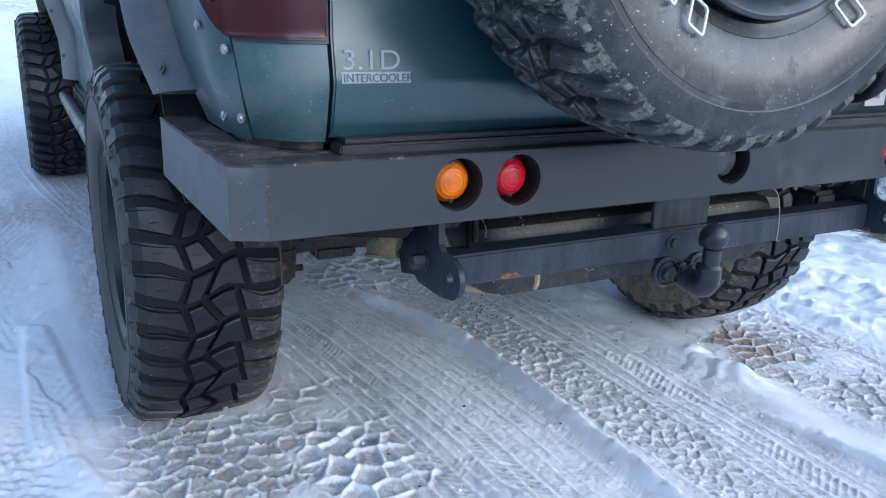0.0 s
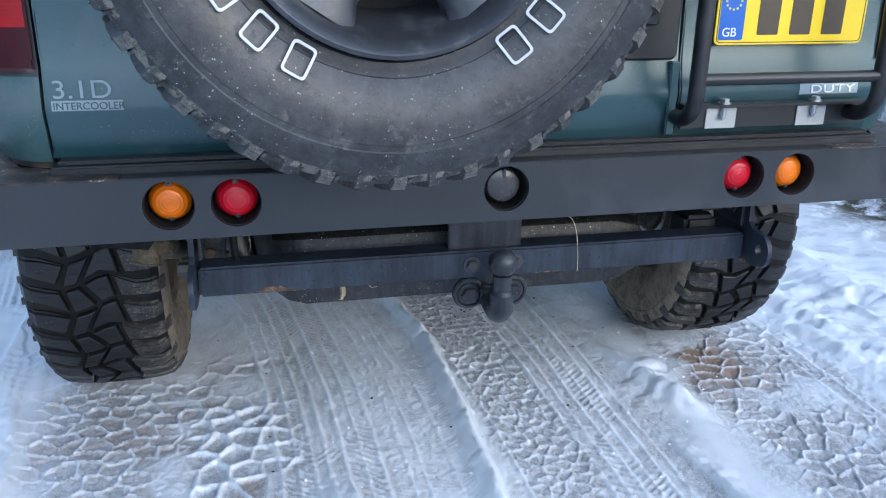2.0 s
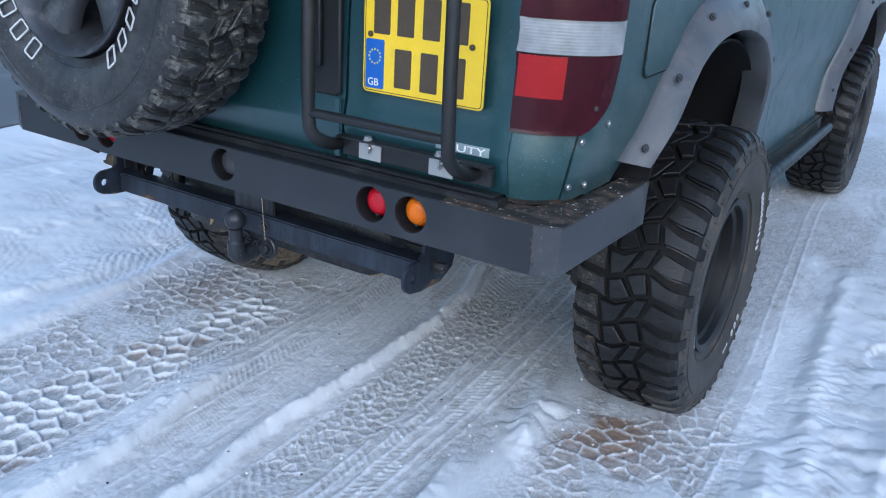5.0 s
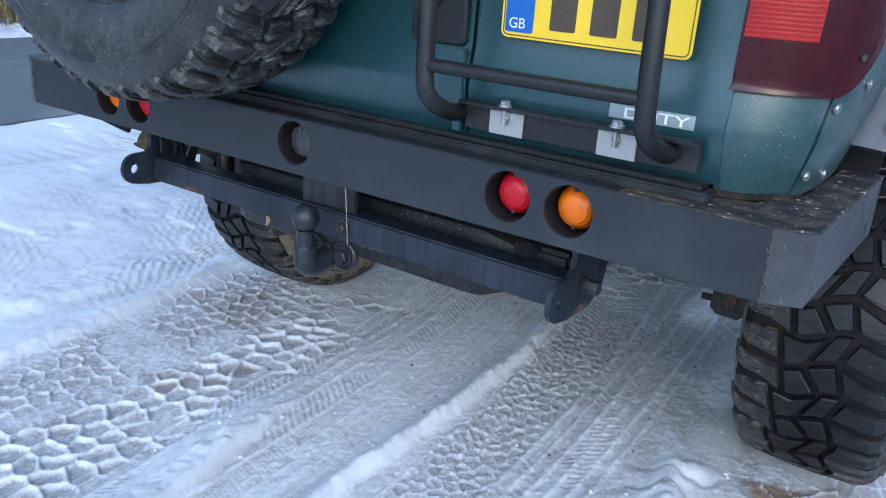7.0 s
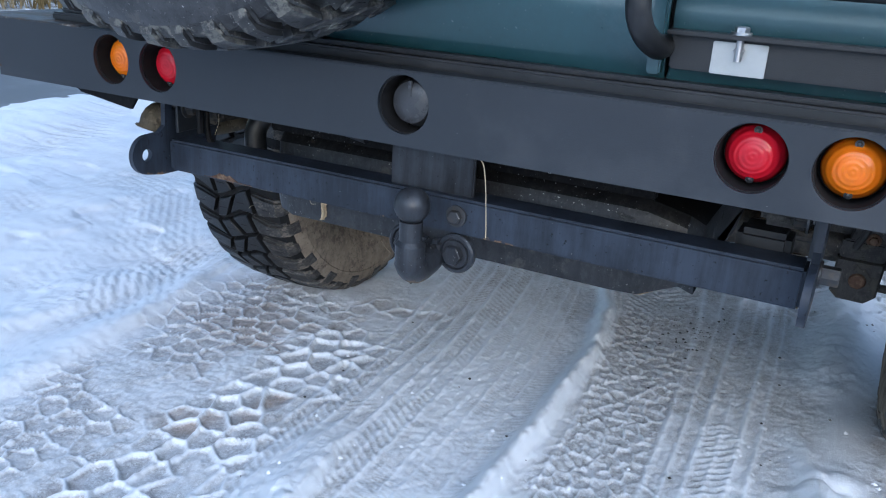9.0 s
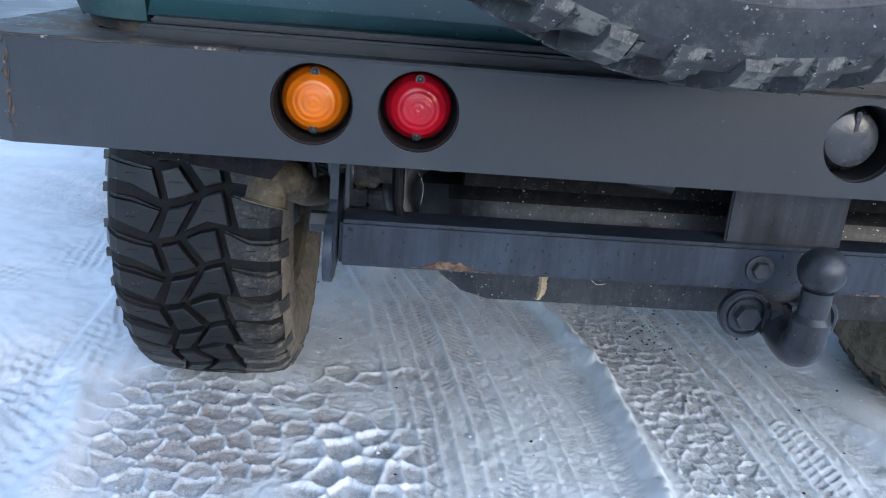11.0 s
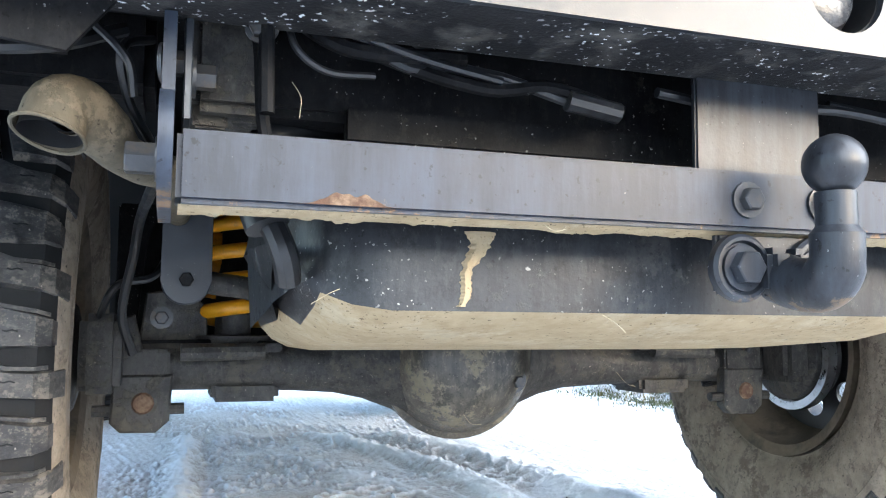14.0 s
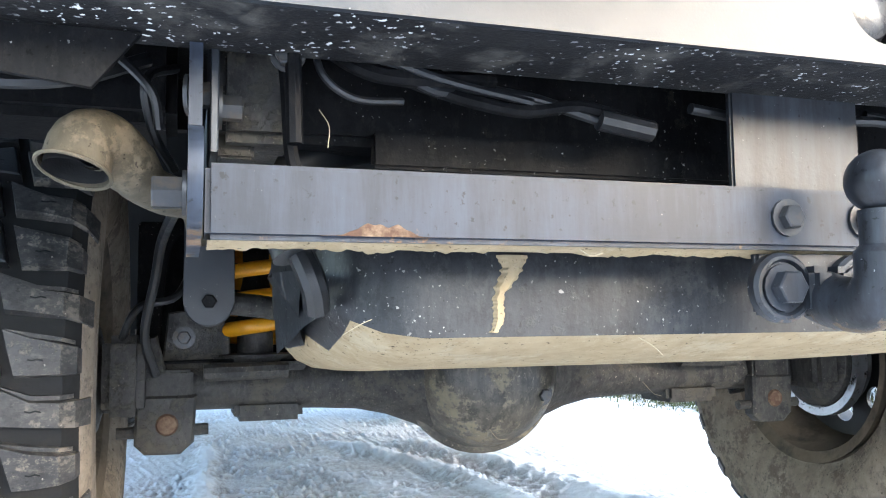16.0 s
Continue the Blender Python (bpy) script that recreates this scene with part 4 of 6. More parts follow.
scatter("snow_clods", "loose white snow clods thrown up by the tyres", 110, lambda r: r.choice([(r.gauss(0.62, 0.08), r.gauss(0.5, 0.16)), (r.gauss(0.3, 0.2), r.gauss(0.2, 0.35)), (r.gauss(1.35, 0.15), r.gauss(0.6, 0.4)), (r.gauss(-0.4, 0.2), r.gauss(0.3, 0.4))]), snow_clod, 0.0042, 21, "snow clods")
scatter("grit", "dark wet crumbs of earth on the snow", 130, lambda r: r.choice([(r.gauss(0.22, 0.05), r.gauss(1.15, 0.10)), (r.gauss(0.2, 0.4), r.gauss(0.8, 0.6))]), grit_mat, 0.0035, 22, "grit")


# ---- the truck: one thing with its parts ----
truck = tagged(new("off_road_truck"), "dark green metallic off-road truck on mud-terrain tyres parked in snow", "truck")
truck.location = (0, 2.3, 0)


def interp(table, v):
    return float(np.interp(v, [a for a, _ in table], [b for _, b in table]))


REAR_Y = [(0.765, 0.072), (0.80, 0.062), (0.853, 0.050), (0.864, 0.050), (0.92, 0.062), (1.0, 0.066), (1.25, 0.075), (1.72, 0.16)]
HALF_W = [(0.765, 0.802), (0.80, 0.815), (0.853, 0.832), (0.92, 0.842), (1.0, 0.848), (1.25, 0.850), (1.72, 0.70)]
SILL = [(0.0, 0.768), (0.36, 0.768), (0.385, 0.825), (0.45, 0.925), (0.52, 1.0), (0.60, 1.05), (0.75, 1.09), (0.95, 1.10), (1.20, 1.055), (1.36, 0.93), (1.45, 0.78), (1.52, 0.60), (1.60, 0.50),
        (2.98, 0.50), (3.08, 0.68), (3.20, 0.88), (3.34, 1.01), (3.74, 1.04), (4.05, 0.99), (4.22, 0.80), (4.30, 0.70), (4.45, 0.70)]


def rear_y(z, x=0.0):
    return interp(REAR_Y, z) + 0.010 * (x / 0.7) ** 2


def corner_point(a, z, side, out=0.0):
    """The rounded rear corner: a runs from 0 (tail) to 90 degrees (side)."""
    s, y0 = interp(HALF_W, z), rear_y(z, 0.72)
    a = radians(a)
    x, y = 0.704 + (s - 0.704) * math.sin(a), y0 + 0.14 * (1 - math.cos(a))
    n = Vector((math.sin(a), -math.cos(a) * 0.9, 0)).normalized()
    return Vector((side * (x + n.x * out), y + n.y * out, z))


def zrows(z0, z1, keys=(0.80, 0.853, 0.864, 0.92, 1.0, 1.1, 1.25, 1.4, 1.55)):
    return [z0] + [k for k in keys if z0 + 0.004 < k < z1 - 0.004] + [z1]


def sheet(fn, us, vs, t, away=(0, -1, 0)):
    bm = put_grid(bmesh.new(), [[fn(u, v) for u in us] for v in vs])
    return thicken(bm, t, away)


def span(a, b, n):
    return [a + (b - a) * k / n for k in range(n + 1)]


# doors of the tail
DOORS = ((-0.699, 0.311, "rear_door_wide"), (0.319, 0.708, "rear_door_narrow"))
door_objs = []
for x0, x1, nm in DOORS:
    bm = sheet(lambda x, z: Vector((x, rear_y(z, x) - 0.004, z)), span(x0, x1, 10), zrows(0.786, 1.70), -0.02)
    bmesh.ops.bevel(bm, geom=[e for e in bm.edges if e.calc_face_angle(0) > 1.0], offset=0.003, segments=2, affect='EDGES')
    d = part("rear_door", bm, paint, truck, "dark green rear door with a crease along its foot", 0.3)
    door_objs.append(d)
    w = sheet(lambda x, z: Vector((x, rear_y(z, x) - 0.009, z)), span(x0 + 0.07, x1 - 0.07, 4), span(1.36, 1.64, 3), -0.006)
    part("window", w, glass_dark, d)
wide_door, narrow_door = door_objs
# black sheet behind the doors so that their gaps stay dark
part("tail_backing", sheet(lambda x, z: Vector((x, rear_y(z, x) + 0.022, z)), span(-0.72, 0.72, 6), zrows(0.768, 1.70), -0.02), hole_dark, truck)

for side in (-1, 1):
    bm = sheet(lambda a, z: corner_point(a, z, side), span(0, 55, 8), zrows(0.776, 0.912), 0.012, (side, -1, 0))
    part("corner_panel", bm, paint_dusty_lit, truck, "green corner panel under the tail lamp", 0.3)
    cols = [("a", a) for a in (57.5, 63, 70, 76, 83, 90)] + [("y", y) for y in (0.23, 0.26, 0.29, 0.32, 0.345, 0.36, 0.385, 0.42, 0.45, 0.485, 0.52, 0.56, 0.60, 0.68, 0.75, 0.85, 0.95, 1.08, 1.20, 1.28, 1.36, 1.41, 1.45, 1.49, 1.52, 1.60, 1.87)]

    def side_point(c, t, cols=cols, side=side):
        k, v = c
        lo = 0.772 if k == "a" else interp(SILL, v)
        zs = lo + (1.72 - lo) * t
        p = corner_point(v if k == "a" else 90, zs, side)
        if k == "y":
            p.y = v
        dent = 0.007 if side < 0 else 0.003
        p.x += side * dent * math.exp(-((zs - 0.87) / 0.11) ** 2) * noise.noise((p.y * 9, zs * 11, side * 3.0))
        return p
    ts = [0, 0.015, 0.03, 0.05, 0.07, 0.085, 0.10, 0.13, 0.16, 0.19, 0.22, 0.26, 0.30, 0.35, 0.40, 0.52, 0.70, 0.85, 1.0]
    bm = thicken(put_grid(bmesh.new(), [[side_point(c, t) for c in cols] for t in ts]), 0.01, (side, 0, 0))
    q = part("quarter_panel", bm, paint_dusty_lit, truck, "dented green quarter panel splashed with dried mud", 0.45)
    fcols = [("y", y) for y in (1.876, 2.3, 2.94)]
    bm = thicken(put_grid(bmesh.new(), [[side_point(c, t) for c in fcols] for t in ts]), 0.01, (side, 0, 0))
    dr = part("side_door", bm, paint_dusty_lit, truck, "green side door", 0.45)
    fcols = [("y", y) for y in (2.946, 2.98, 3.03, 3.08, 3.14, 3.20, 3.27, 3.34, 3.54, 3.74, 3.9, 4.05, 4.14, 4.22, 4.30, 4.45)]
    bm = thicken(put_grid(bmesh.new(), [[side_point(c, t * 0.62) for c in fcols] for t in ts]), 0.01, (side, 0, 0))
    part("front_wing", bm, paint_dusty_lit, truck, "green front wing", 0.45)
    w = thicken(put_grid(bmesh.new(), [[Vector((side * (interp(HALF_W, z) + 0.006), y, z)) for y in (0.5, 1.1, 1.7, 2.4, 2.9)] for z in (1.34, 1.45, 1.6)]), 0.006, (side, 0, 0))
    part("window", w, glass_dark, dr)
    # seam screws on the quarter
    for a, z in ((61, 0.803), (61, 0.897), (82, 0.80), (88, 0.925)):
        p = corner_point(a, z, side, 0.0)
        n = (corner_point(a, z, side, 0.01) - p).normalized()
        part("screw", bolt(p + n * 0.001, n, r=0.0045, h=0.003, washer=0.007), bolt_steel, q)
    # tail lamp: dark red lens with a rounded lower corner, bright red block, clear reversing band, upper red
    def lamp_point(u, z, out, more=0.0, side=side):
        a1 = interp([(0.908, 50), (0.914, 55), (0.920, 60), (0.932, 66), (0.95, 72), (0.97, 77), (1.06, 82.5), (1.16, 81.5), (1.37, 80)], z)
        return corner_point(1.0 - more + (a1 + more - 1.0) * u, z, side, out)
    lamp = part("tail_lamp", sheet(lambda u, z: lamp_point(u, z, 0.004, 1.6), span(0, 1, 12), [0.909, 0.914, 0.920, 0.932, 0.95, 0.97, 1.0, 1.06, 1.16, 1.25, 1.37], 0.02, (side, -1, 0)), black_plastic, truck,
                "dark red tail lamp with a clear reversing band", 0.6)
    for nm, zs, mt in (("lower_lens", [0.914, 0.917, 0.922, 0.932, 0.95, 0.97, 1.0, 1.03, 1.057], tail_red), ("reversing_lens", span(1.0605, 1.1185, 3), tail_clear), ("upper_lens", span(1.122, 1.36, 4), tail_red)):
        bm = sheet(lambda u, z: lamp_point(u, z, 0.0095), span(0, 1, 14), zs, 0.008, (side, -1, 0))
        bmesh.ops.bevel(bm, geom=[e for e in bm.edges if e.calc_face_angle(0) > 1.0], offset=0.0025, segments=2, affect='EDGES')
        part(nm, bm, mt, lamp)
    bm = sheet(lambda a, z: corner_point(a, z, side, 0.0102), span(2.5, 36, 6), span(0.978, 1.054, 2), 0.004, (side, -1, 0))
    part("brake_lens", bm, tail_bright, lamp, "bright red brake lens block")
    p, p2 = corner_point(63, 0.962, side, 0.0095), corner_point(63, 0.962, side, 0.03)
    part("screw", bolt(p, p2 - p, r=0.004, h=0.002, washer=0.005), bolt_dark, lamp)

    # wheel arch flares
    def flare(inner, outer, bolts):
        rows = []
        for (yi, zi), (yo, zo) in zip(inner, outer):
            X = interp(HALF_W, (zi + zo) / 2)
            mid = lambda f: (yi + (yo - yi) * f, zi + (zo - zi) * f)
            prof = [(X - 0.02, 0.03), (X + 0.055, -0.01), (X + 0.0635, 0.03), (X + 0.058, 0.30), (X + 0.040, 0.62), (X + 0.020, 0.88), (X + 0.010, 0.97), (X - 0.004, 1.0)]
            rows.append([Vector((side * x, *mid(f))) for x, f in prof])
        fine = [bend([r[j] for r in rows], 3) for j in range(len(rows[0]))]
        bm = thicken(put_grid(bmesh.new(), fine), 0.004, (side, 0, 0.2))
        fl = part("wheel_arch_flare", bm, flare_plastic, truck, "scuffed grey-black plastic wheel arch flare", 0.7)
        for y, z, o in bolts:
            part("bolt", bolt((side * (interp(HALF_W, z) + o), y, z), (side, -0.5, 0.35), r=0.005, h=0.004, washer=0.009), bolt_dark, fl)

    flare([(0.385, 0.808), (0.415, 0.862), (0.452, 0.905), (0.545, 1.006), (0.69, 1.058), (0.91, 1.064), (1.14, 1.010), (1.29, 0.89), (1.38, 0.76), (1.43, 0.65), (1.46, 0.57)],
          [(0.345, 0.820), (0.412, 0.903), (0.498, 1.018), (0.615, 1.100), (0.71, 1.140), (0.93, 1.160), (1.19, 1.135), (1.40, 1.01), (1.48, 0.86), (1.53, 0.70), (1.56, 0.58)],
          [(0.378, 0.850, 0.036), (0.476, 0.990, 0.038), (0.655, 1.108, 0.036), (0.92, 1.125, 0.040), (1.18, 1.09, 0.042), (1.37, 0.95, 0.040)])
    flare([(3.02, 0.56), (3.10, 0.72), (3.20, 0.88), (3.34, 1.005), (3.55, 1.035), (3.74, 1.036), (3.95, 1.03), (4.10, 0.97), (4.22, 0.82), (4.28, 0.72)],
          [(2.92, 0.56), (2.99, 0.74), (3.09, 0.93), (3.25, 1.08), (3.5, 1.145), (3.74, 1.15), (4.0, 1.14), (4.20, 1.05), (4.34, 0.86), (4.40, 0.72)],
          [(2.98, 0.66, 0.052), (3.08, 0.84, 0.052), (3.3, 1.05, 0.052)])
    # arch liners
    for cy, r in ((0.94, 0.555), (3.72, 0.56)):
        rows = []
        for x in (0.52, 0.70, 0.855):
            rows.append([(side * x, cy - r * math.cos(a), 0.47 + r * 1.02 * math.sin(a)) for a in span(radians(22), radians(180), 18)])
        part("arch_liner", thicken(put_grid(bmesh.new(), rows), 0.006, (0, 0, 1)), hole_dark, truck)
        part("arch_wall", prism([(cy - r * math.cos(a), 0.47 + r * 1.02 * math.sin(a)) for a in span(radians(35), radians(180), 16)], 0.01,
                                Matrix.Translation((side * 0.52, 0, 0)) @ Matrix(((0, 0, 1, 0), (1, 0, 0, 0), (0, 1, 0, 0), (0, 0, 0, 1)))), underbody, truck)
    # side step
    part("side_step", tube([(side * 0.865, 1.62, 0.49), (side * 0.868, 2.3, 0.488), (side * 0.868, 2.96, 0.49)], 0.024, 12), black_plastic, truck, "black tubular side step")
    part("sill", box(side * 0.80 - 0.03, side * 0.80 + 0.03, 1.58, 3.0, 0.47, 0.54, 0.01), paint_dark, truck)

# fuel flap on the right side
Z = [(0.352, 1.138), (0.350, 1.020), (0.356, 1.006), (0.372, 0.999), (0.500, 1.004), (0.520, 1.014), (0.552, 1.055), (0.560, 1.075), (0.556, 1.135), (0.545, 1.150), (0.366, 1.153)]
flap_m = Matrix(((0, 0, 1, 0.846), (1, 0, 0, 0), (0, 1, 0, 0), (0, 0, 0, 1)))
fp = part("fuel_flap", prism(Z, 0.008, flap_m, 0.002), paint_dusty_lit, truck, "green fuel filler flap")
part("gasket", prism([(0.455 + (y - 0.455) * 1.035, 1.076 + (z - 1.076) * 1.05) for y, z in Z], 0.005, flap_m), hole_dark, fp)

# roof, bonnet, floor
part("roof", box(-0.71, 0.71, 0.15, 2.75, 1.70, 1.76, 0.03), paint, truck)
part("bonnet", box(-0.80, 0.80, 2.9, 4.42, 1.10, 1.28, 0.05), paint, truck)
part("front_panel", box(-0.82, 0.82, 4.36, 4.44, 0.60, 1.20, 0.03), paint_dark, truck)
part("windscreen", prism([(2.72, 1.70), (2.78, 1.70), (3.10, 1.25), (3.02, 1.25)], 1.36, Matrix(((0, 0, 1, -0.68), (1, 0, 0, 0), (0, 1, 0, 0), (0, 0, 0, 1)))), glass_dark, truck)
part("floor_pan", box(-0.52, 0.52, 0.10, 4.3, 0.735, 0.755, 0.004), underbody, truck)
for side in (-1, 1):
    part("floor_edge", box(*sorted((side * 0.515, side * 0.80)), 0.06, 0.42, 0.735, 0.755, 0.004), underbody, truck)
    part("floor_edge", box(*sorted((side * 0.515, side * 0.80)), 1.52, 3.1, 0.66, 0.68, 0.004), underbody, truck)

# seal and step strip between doors and bumper
part("sill_strip", box(-0.70, 0.712, 0.030, 0.075, 0.764, 0.778, 0.003), black_plastic, truck)
part("sill_strip", box(-0.69, 0.70, 0.042, 0.085, 0.7785, 0.7845, 0.002), black_plastic, truck)
for side in (-1, 1):
    bm = sheet(lambda a, z: corner_point(a, z, side, -0.006), span(0, 88, 8), span(0.764, 0.778, 1), 0.01, (side, -1, 0))
    part("corner_seal", bm, bumper_worn, truck)

# bumper
def crust_line(pts, w, seed):
    """A thin uneven line of wear along an edge."""
    line = []
    for a, b in zip(pts, pts[1:]):
        line += [Vector(a).lerp(Vector(b), k / 30) for k in range(30)]
    return tube(line, [max(0.0004, w * (0.6 + 1.2 * noise.noise((p.x * 60, p.y * 60, seed)))) for p in line], 5)


HOLES = [(-0.533, "amber"), (-0.433, "red"), (0.0, "cap"), (0.433, "red"), (0.533, "amber")]
ZB0, ZB1, ZH = 0.665, 0.762, 0.7195
bumper = part("rear_bumper", plate_with_holes([(-0.807, ZB0), (0.807, ZB0), (0.807, ZB1), (-0.807, ZB1)], [circle(x, ZH, 0.0385, 36) for x, _ in HOLES], 0.006, Matrix.Translation((0, 0.006, 0)) @ FACE),
              bumper_black, truck, "satin black fabricated steel bumper with round lamp holes")
for side in (-1, 1):
    plan = [(0.8072, 0.0), (0.855, 0.020), (0.866, 0.44)]
    bm = put_grid(bmesh.new(), [[Vector((side * x, y, z)) for x, y in plan] for z in (ZB0, ZB1)])
    thicken(bm, 0.006, (side, -0.3, 0))
    part("wing_plate", bm, bumper_dusty_lit, bumper, sharp=0.2)
    top = [(0.60, 0.001), (0.8072, 0.001), (0.856, 0.0205), (0.867, 0.44), (0.806, 0.44), (0.80, 0.20), (0.76, 0.10), (0.70, 0.075), (0.60, 0.07)]
    part("top_plate", prism([(side * x, y) for x, y in (top if side > 0 else top[::-1])], 0.005, Matrix.Translation((0, 0, 0.7595)), 0.0015), bumper_worn, bumper, "worn top plate with rust and scraped paint")
    # scraped corner weld
    rng = random.Random(7 + side)
    for k in range(16):
        z, w, l = rng.uniform(0.670, 0.759), rng.uniform(0.0004, 0.0012), rng.uniform(0.002, 0.006)
        dx = rng.gauss(0, 0.003)
        m = Matrix.Translation((side * (0.8078 + dx), -0.0003 + max(0.0, dx) * 0.41, z)) @ pose(0, 0, 0, 0, rng.uniform(-40, 40), 0)
        part("paint_chip", prism([(-w, -l), (w * 0.6, -l * 0.8), (w, l * 0.2), (w * 0.3, l), (-w * 0.9, l * 0.5)], 0.0008, m @ FACE), rust if k % 3 else bumper_worn, bumper)
    part("edge_wear", crust_line([(side * x, y, ZB1 + 0.0008) for x, y in ((0.70, -0.0002), (0.8072, -0.0002), (0.856, 0.0200), (0.8615, 0.20), (0.867, 0.44))], 0.0016, 5 + side), bumper_worn, bumper)
part("top_plate", box(-0.60, 0.60, 0.001, 0.072, 0.7595, 0.7642, 0.0012), bumper_black, bumper)
part("bottom_flange", box(-0.80, 0.80, 0.0065, 0.105, ZB0 + 0.001, ZB0 + 0.007, 0.001), bumper_under, bumper, "black flange speckled with salt and dirt")
part("bottom_lip", box(-0.78, 0.78, 0.099, 0.105, ZB0 + 0.0075, ZB0 + 0.03, 0.001), bumper_under, bumper)
for x, kind in HOLES:
    back = Matrix.Translation((x, 0.0, ZH)) @ pose(0, 0, 0, -90, 0, 0)  # local z to world +y
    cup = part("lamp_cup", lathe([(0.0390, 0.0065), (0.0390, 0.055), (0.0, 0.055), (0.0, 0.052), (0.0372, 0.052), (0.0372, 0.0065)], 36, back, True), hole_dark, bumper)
    front = Matrix.Translation((x, 0.041, ZH)) @ FACE
    if kind == "cap":
        lp = part("blank_cap", lathe([(0.0, 0.024), (0.018, 0.0235), (0.027, 0.020), (0.0325, 0.010), (0.0335, 0.0), (0, 0)], 32, front), cap_grey, bumper, "dull grey round blanking cap")
        part("cap_rib", box(x - 0.003, x + 0.003, 0.0165, 0.026, ZH + 0.008, ZH + 0.029, 0.001), cap_grey, bumper)
    else:
        lp = part("marker_lamp", lathe([(0.0, 0.026), (0.012, 0.0255), (0.021, 0.023), (0.0285, 0.016), (0.0333, 0.005), (0.0333, 0.0), (0, 0)], 36, front), amber_lens if kind == "amber" else red_lens, bumper,
                  "round %s lamp with two screws" % kind)
        for s in (-1, 1):
            part("lens_screw", bolt((x, 0.0255, ZH + s * 0.0268), (0, -1, s * 0.3), r=0.003, h=0.003, washer=0.0045), bolt_dark, bumper)

# badges
part("badge_backing", sheet(lambda x, z: Vector((x, rear_y(z, x) - 0.0052, z)), span(-0.689, -0.588, 3), span(0.858, 0.873, 2), -0.001), decal_pale, wide_door)


def on_door(text, x, z, size, mat, tilt=0.0, squeeze=1.0):
    m = Matrix.Translation((x, rear_y(z + size * 0.35, x) - 0.0062, z)) @ pose(0, 0, 0, 90 - 4, 0, math.degrees(math.atan(0.0408 * (x + 0.04)))) @ Matrix.Diagonal((squeeze, 1, 1, 1))
    return lettering(text, size, m, mat, "badge_lettering", wide_door if x < 0.3 else narrow_door, 0.0008)


on_door("3.1D", -0.688, 0.876, 0.038, decal_silver, squeeze=1.16)
on_door("INTERCOOLER", -0.687, 0.860, 0.0155, paint, squeeze=0.98)
part("badge_backing", sheet(lambda x, z: Vector((x, rear_y(z, x) - 0.0052, z)), span(0.552, 0.672, 3), span(0.852, 0.871, 2), -0.001), decal_pale, narrow_door)
on_door("DUTY", 0.572, 0.8545, 0.020, decal_white, squeeze=1.75)

# number plate with plain bars
PX0, PX1, PZ0, PZ1, PY = 0.370, 0.655, 0.941, 1.146, 0.050
plate = part("number_plate", prism(rounded(PX0, PX1, PZ0, PZ1, 0.010), 0.003, Matrix.Translation((0, PY, 0)) @ FACE), plate_yellow, truck, "yellow two-line number plate with plain dark bars")
part("plate_backing", prism(rounded(PX0 + 0.01, PX1 - 0.01, PZ0 + 0.01, PZ1 - 0.01, 0.008), 0.012, Matrix.Translation((0, PY + 0.0125, 0)) @ FACE), black_plastic, plate)
part("plate_border", plate_with_holes(rounded(PX0 + 0.003, PX1 - 0.003, PZ0 + 0.003, PZ1 - 0.003, 0.008), [rounded(PX0 + 0.0045, PX1 - 0.0045, PZ0 + 0.0045, PZ1 - 0.0045, 0.007)], 0.0006, Matrix.Translation((0, PY - 0.003, 0)) @ FACE), plate_black, plate)
part("country_band", prism(rounded(PX0 + 0.006, PX0 + 0.052, PZ0 + 0.008, PZ0 + 0.106, 0.004), 0.0006, Matrix.Translation((0, PY - 0.003, 0)) @ FACE), plate_blue, plate)
lettering("GB", 0.021, Matrix.Translation((PX0 + 0.012, PY - 0.0038, PZ0 + 0.014)) @ FACE, decal_white, "country_letters", plate, 0.0003)
for k in range(12):
    a = k * math.tau / 12
    part("star", prism(circle(PX0 + 0.029 + 0.014 * math.cos(a), PZ0 + 0.072 + 0.014 * math.sin(a), 0.0023, 5), 0.0005, Matrix.Translation((0, PY - 0.0037, 0)) @ FACE), star_yellow, plate)
for row, z0, xs in ((0, PZ0 + 0.117, (0.395, 0.452, 0.512, 0.575)), (1, PZ0 + 0.016, (0.448, 0.510, 0.572))):
    for x in xs:
        part("plate_bar", prism(rounded(x, x + 0.040, z0, z0 + 0.076, 0.003), 0.0008, Matrix.Translation((0, PY - 0.003, 0)) @ FACE), plate_black, plate)
for x in (PX0 + 0.018, PX1 - 0.030):
    part("plate_screw", bolt((x, PY - 0.003, 1.056), (0, -1, 0), r=0.004, h=0.003, washer=0.006), plate_black, plate)

# ladder
ladder = part("ladder", tube(bend([(0.313, 0.055, 0.822), (0.311, 0.015, 0.824), (0.303, -0.030, 0.850), (0.300, -0.040, 0.90), (0.300, -0.040, 1.10), (0.302, -0.035, 1.40), (0.305, 0.06, 1.74)], 6), 0.0135, 14), black_plastic, truck, "black tubular rear ladder")
part("upright", tube(bend([(0.652, 0.055, 0.822), (0.650, 0.015, 0.824), (0.641, -0.030, 0.850), (0.638, -0.040, 0.90), (0.634, -0.040, 1.10), (0.634, -0.035, 1.40), (0.634, 0.06, 1.74)], 6), 0.0135, 14), black_plastic, ladder)
for z in (0.897, 1.20, 1.48):
    part("rung", tube([(0.303, -0.04, z), (0.637, -0.04, z)], 0.0100, 12), black_plastic, ladder)
lb = part("ladder_bracket", box(0.322, 0.690, 0.043, 0.052, 0.799, 0.838, 0.002), black_plastic, truck, "black bracket strip with zinc clamps")
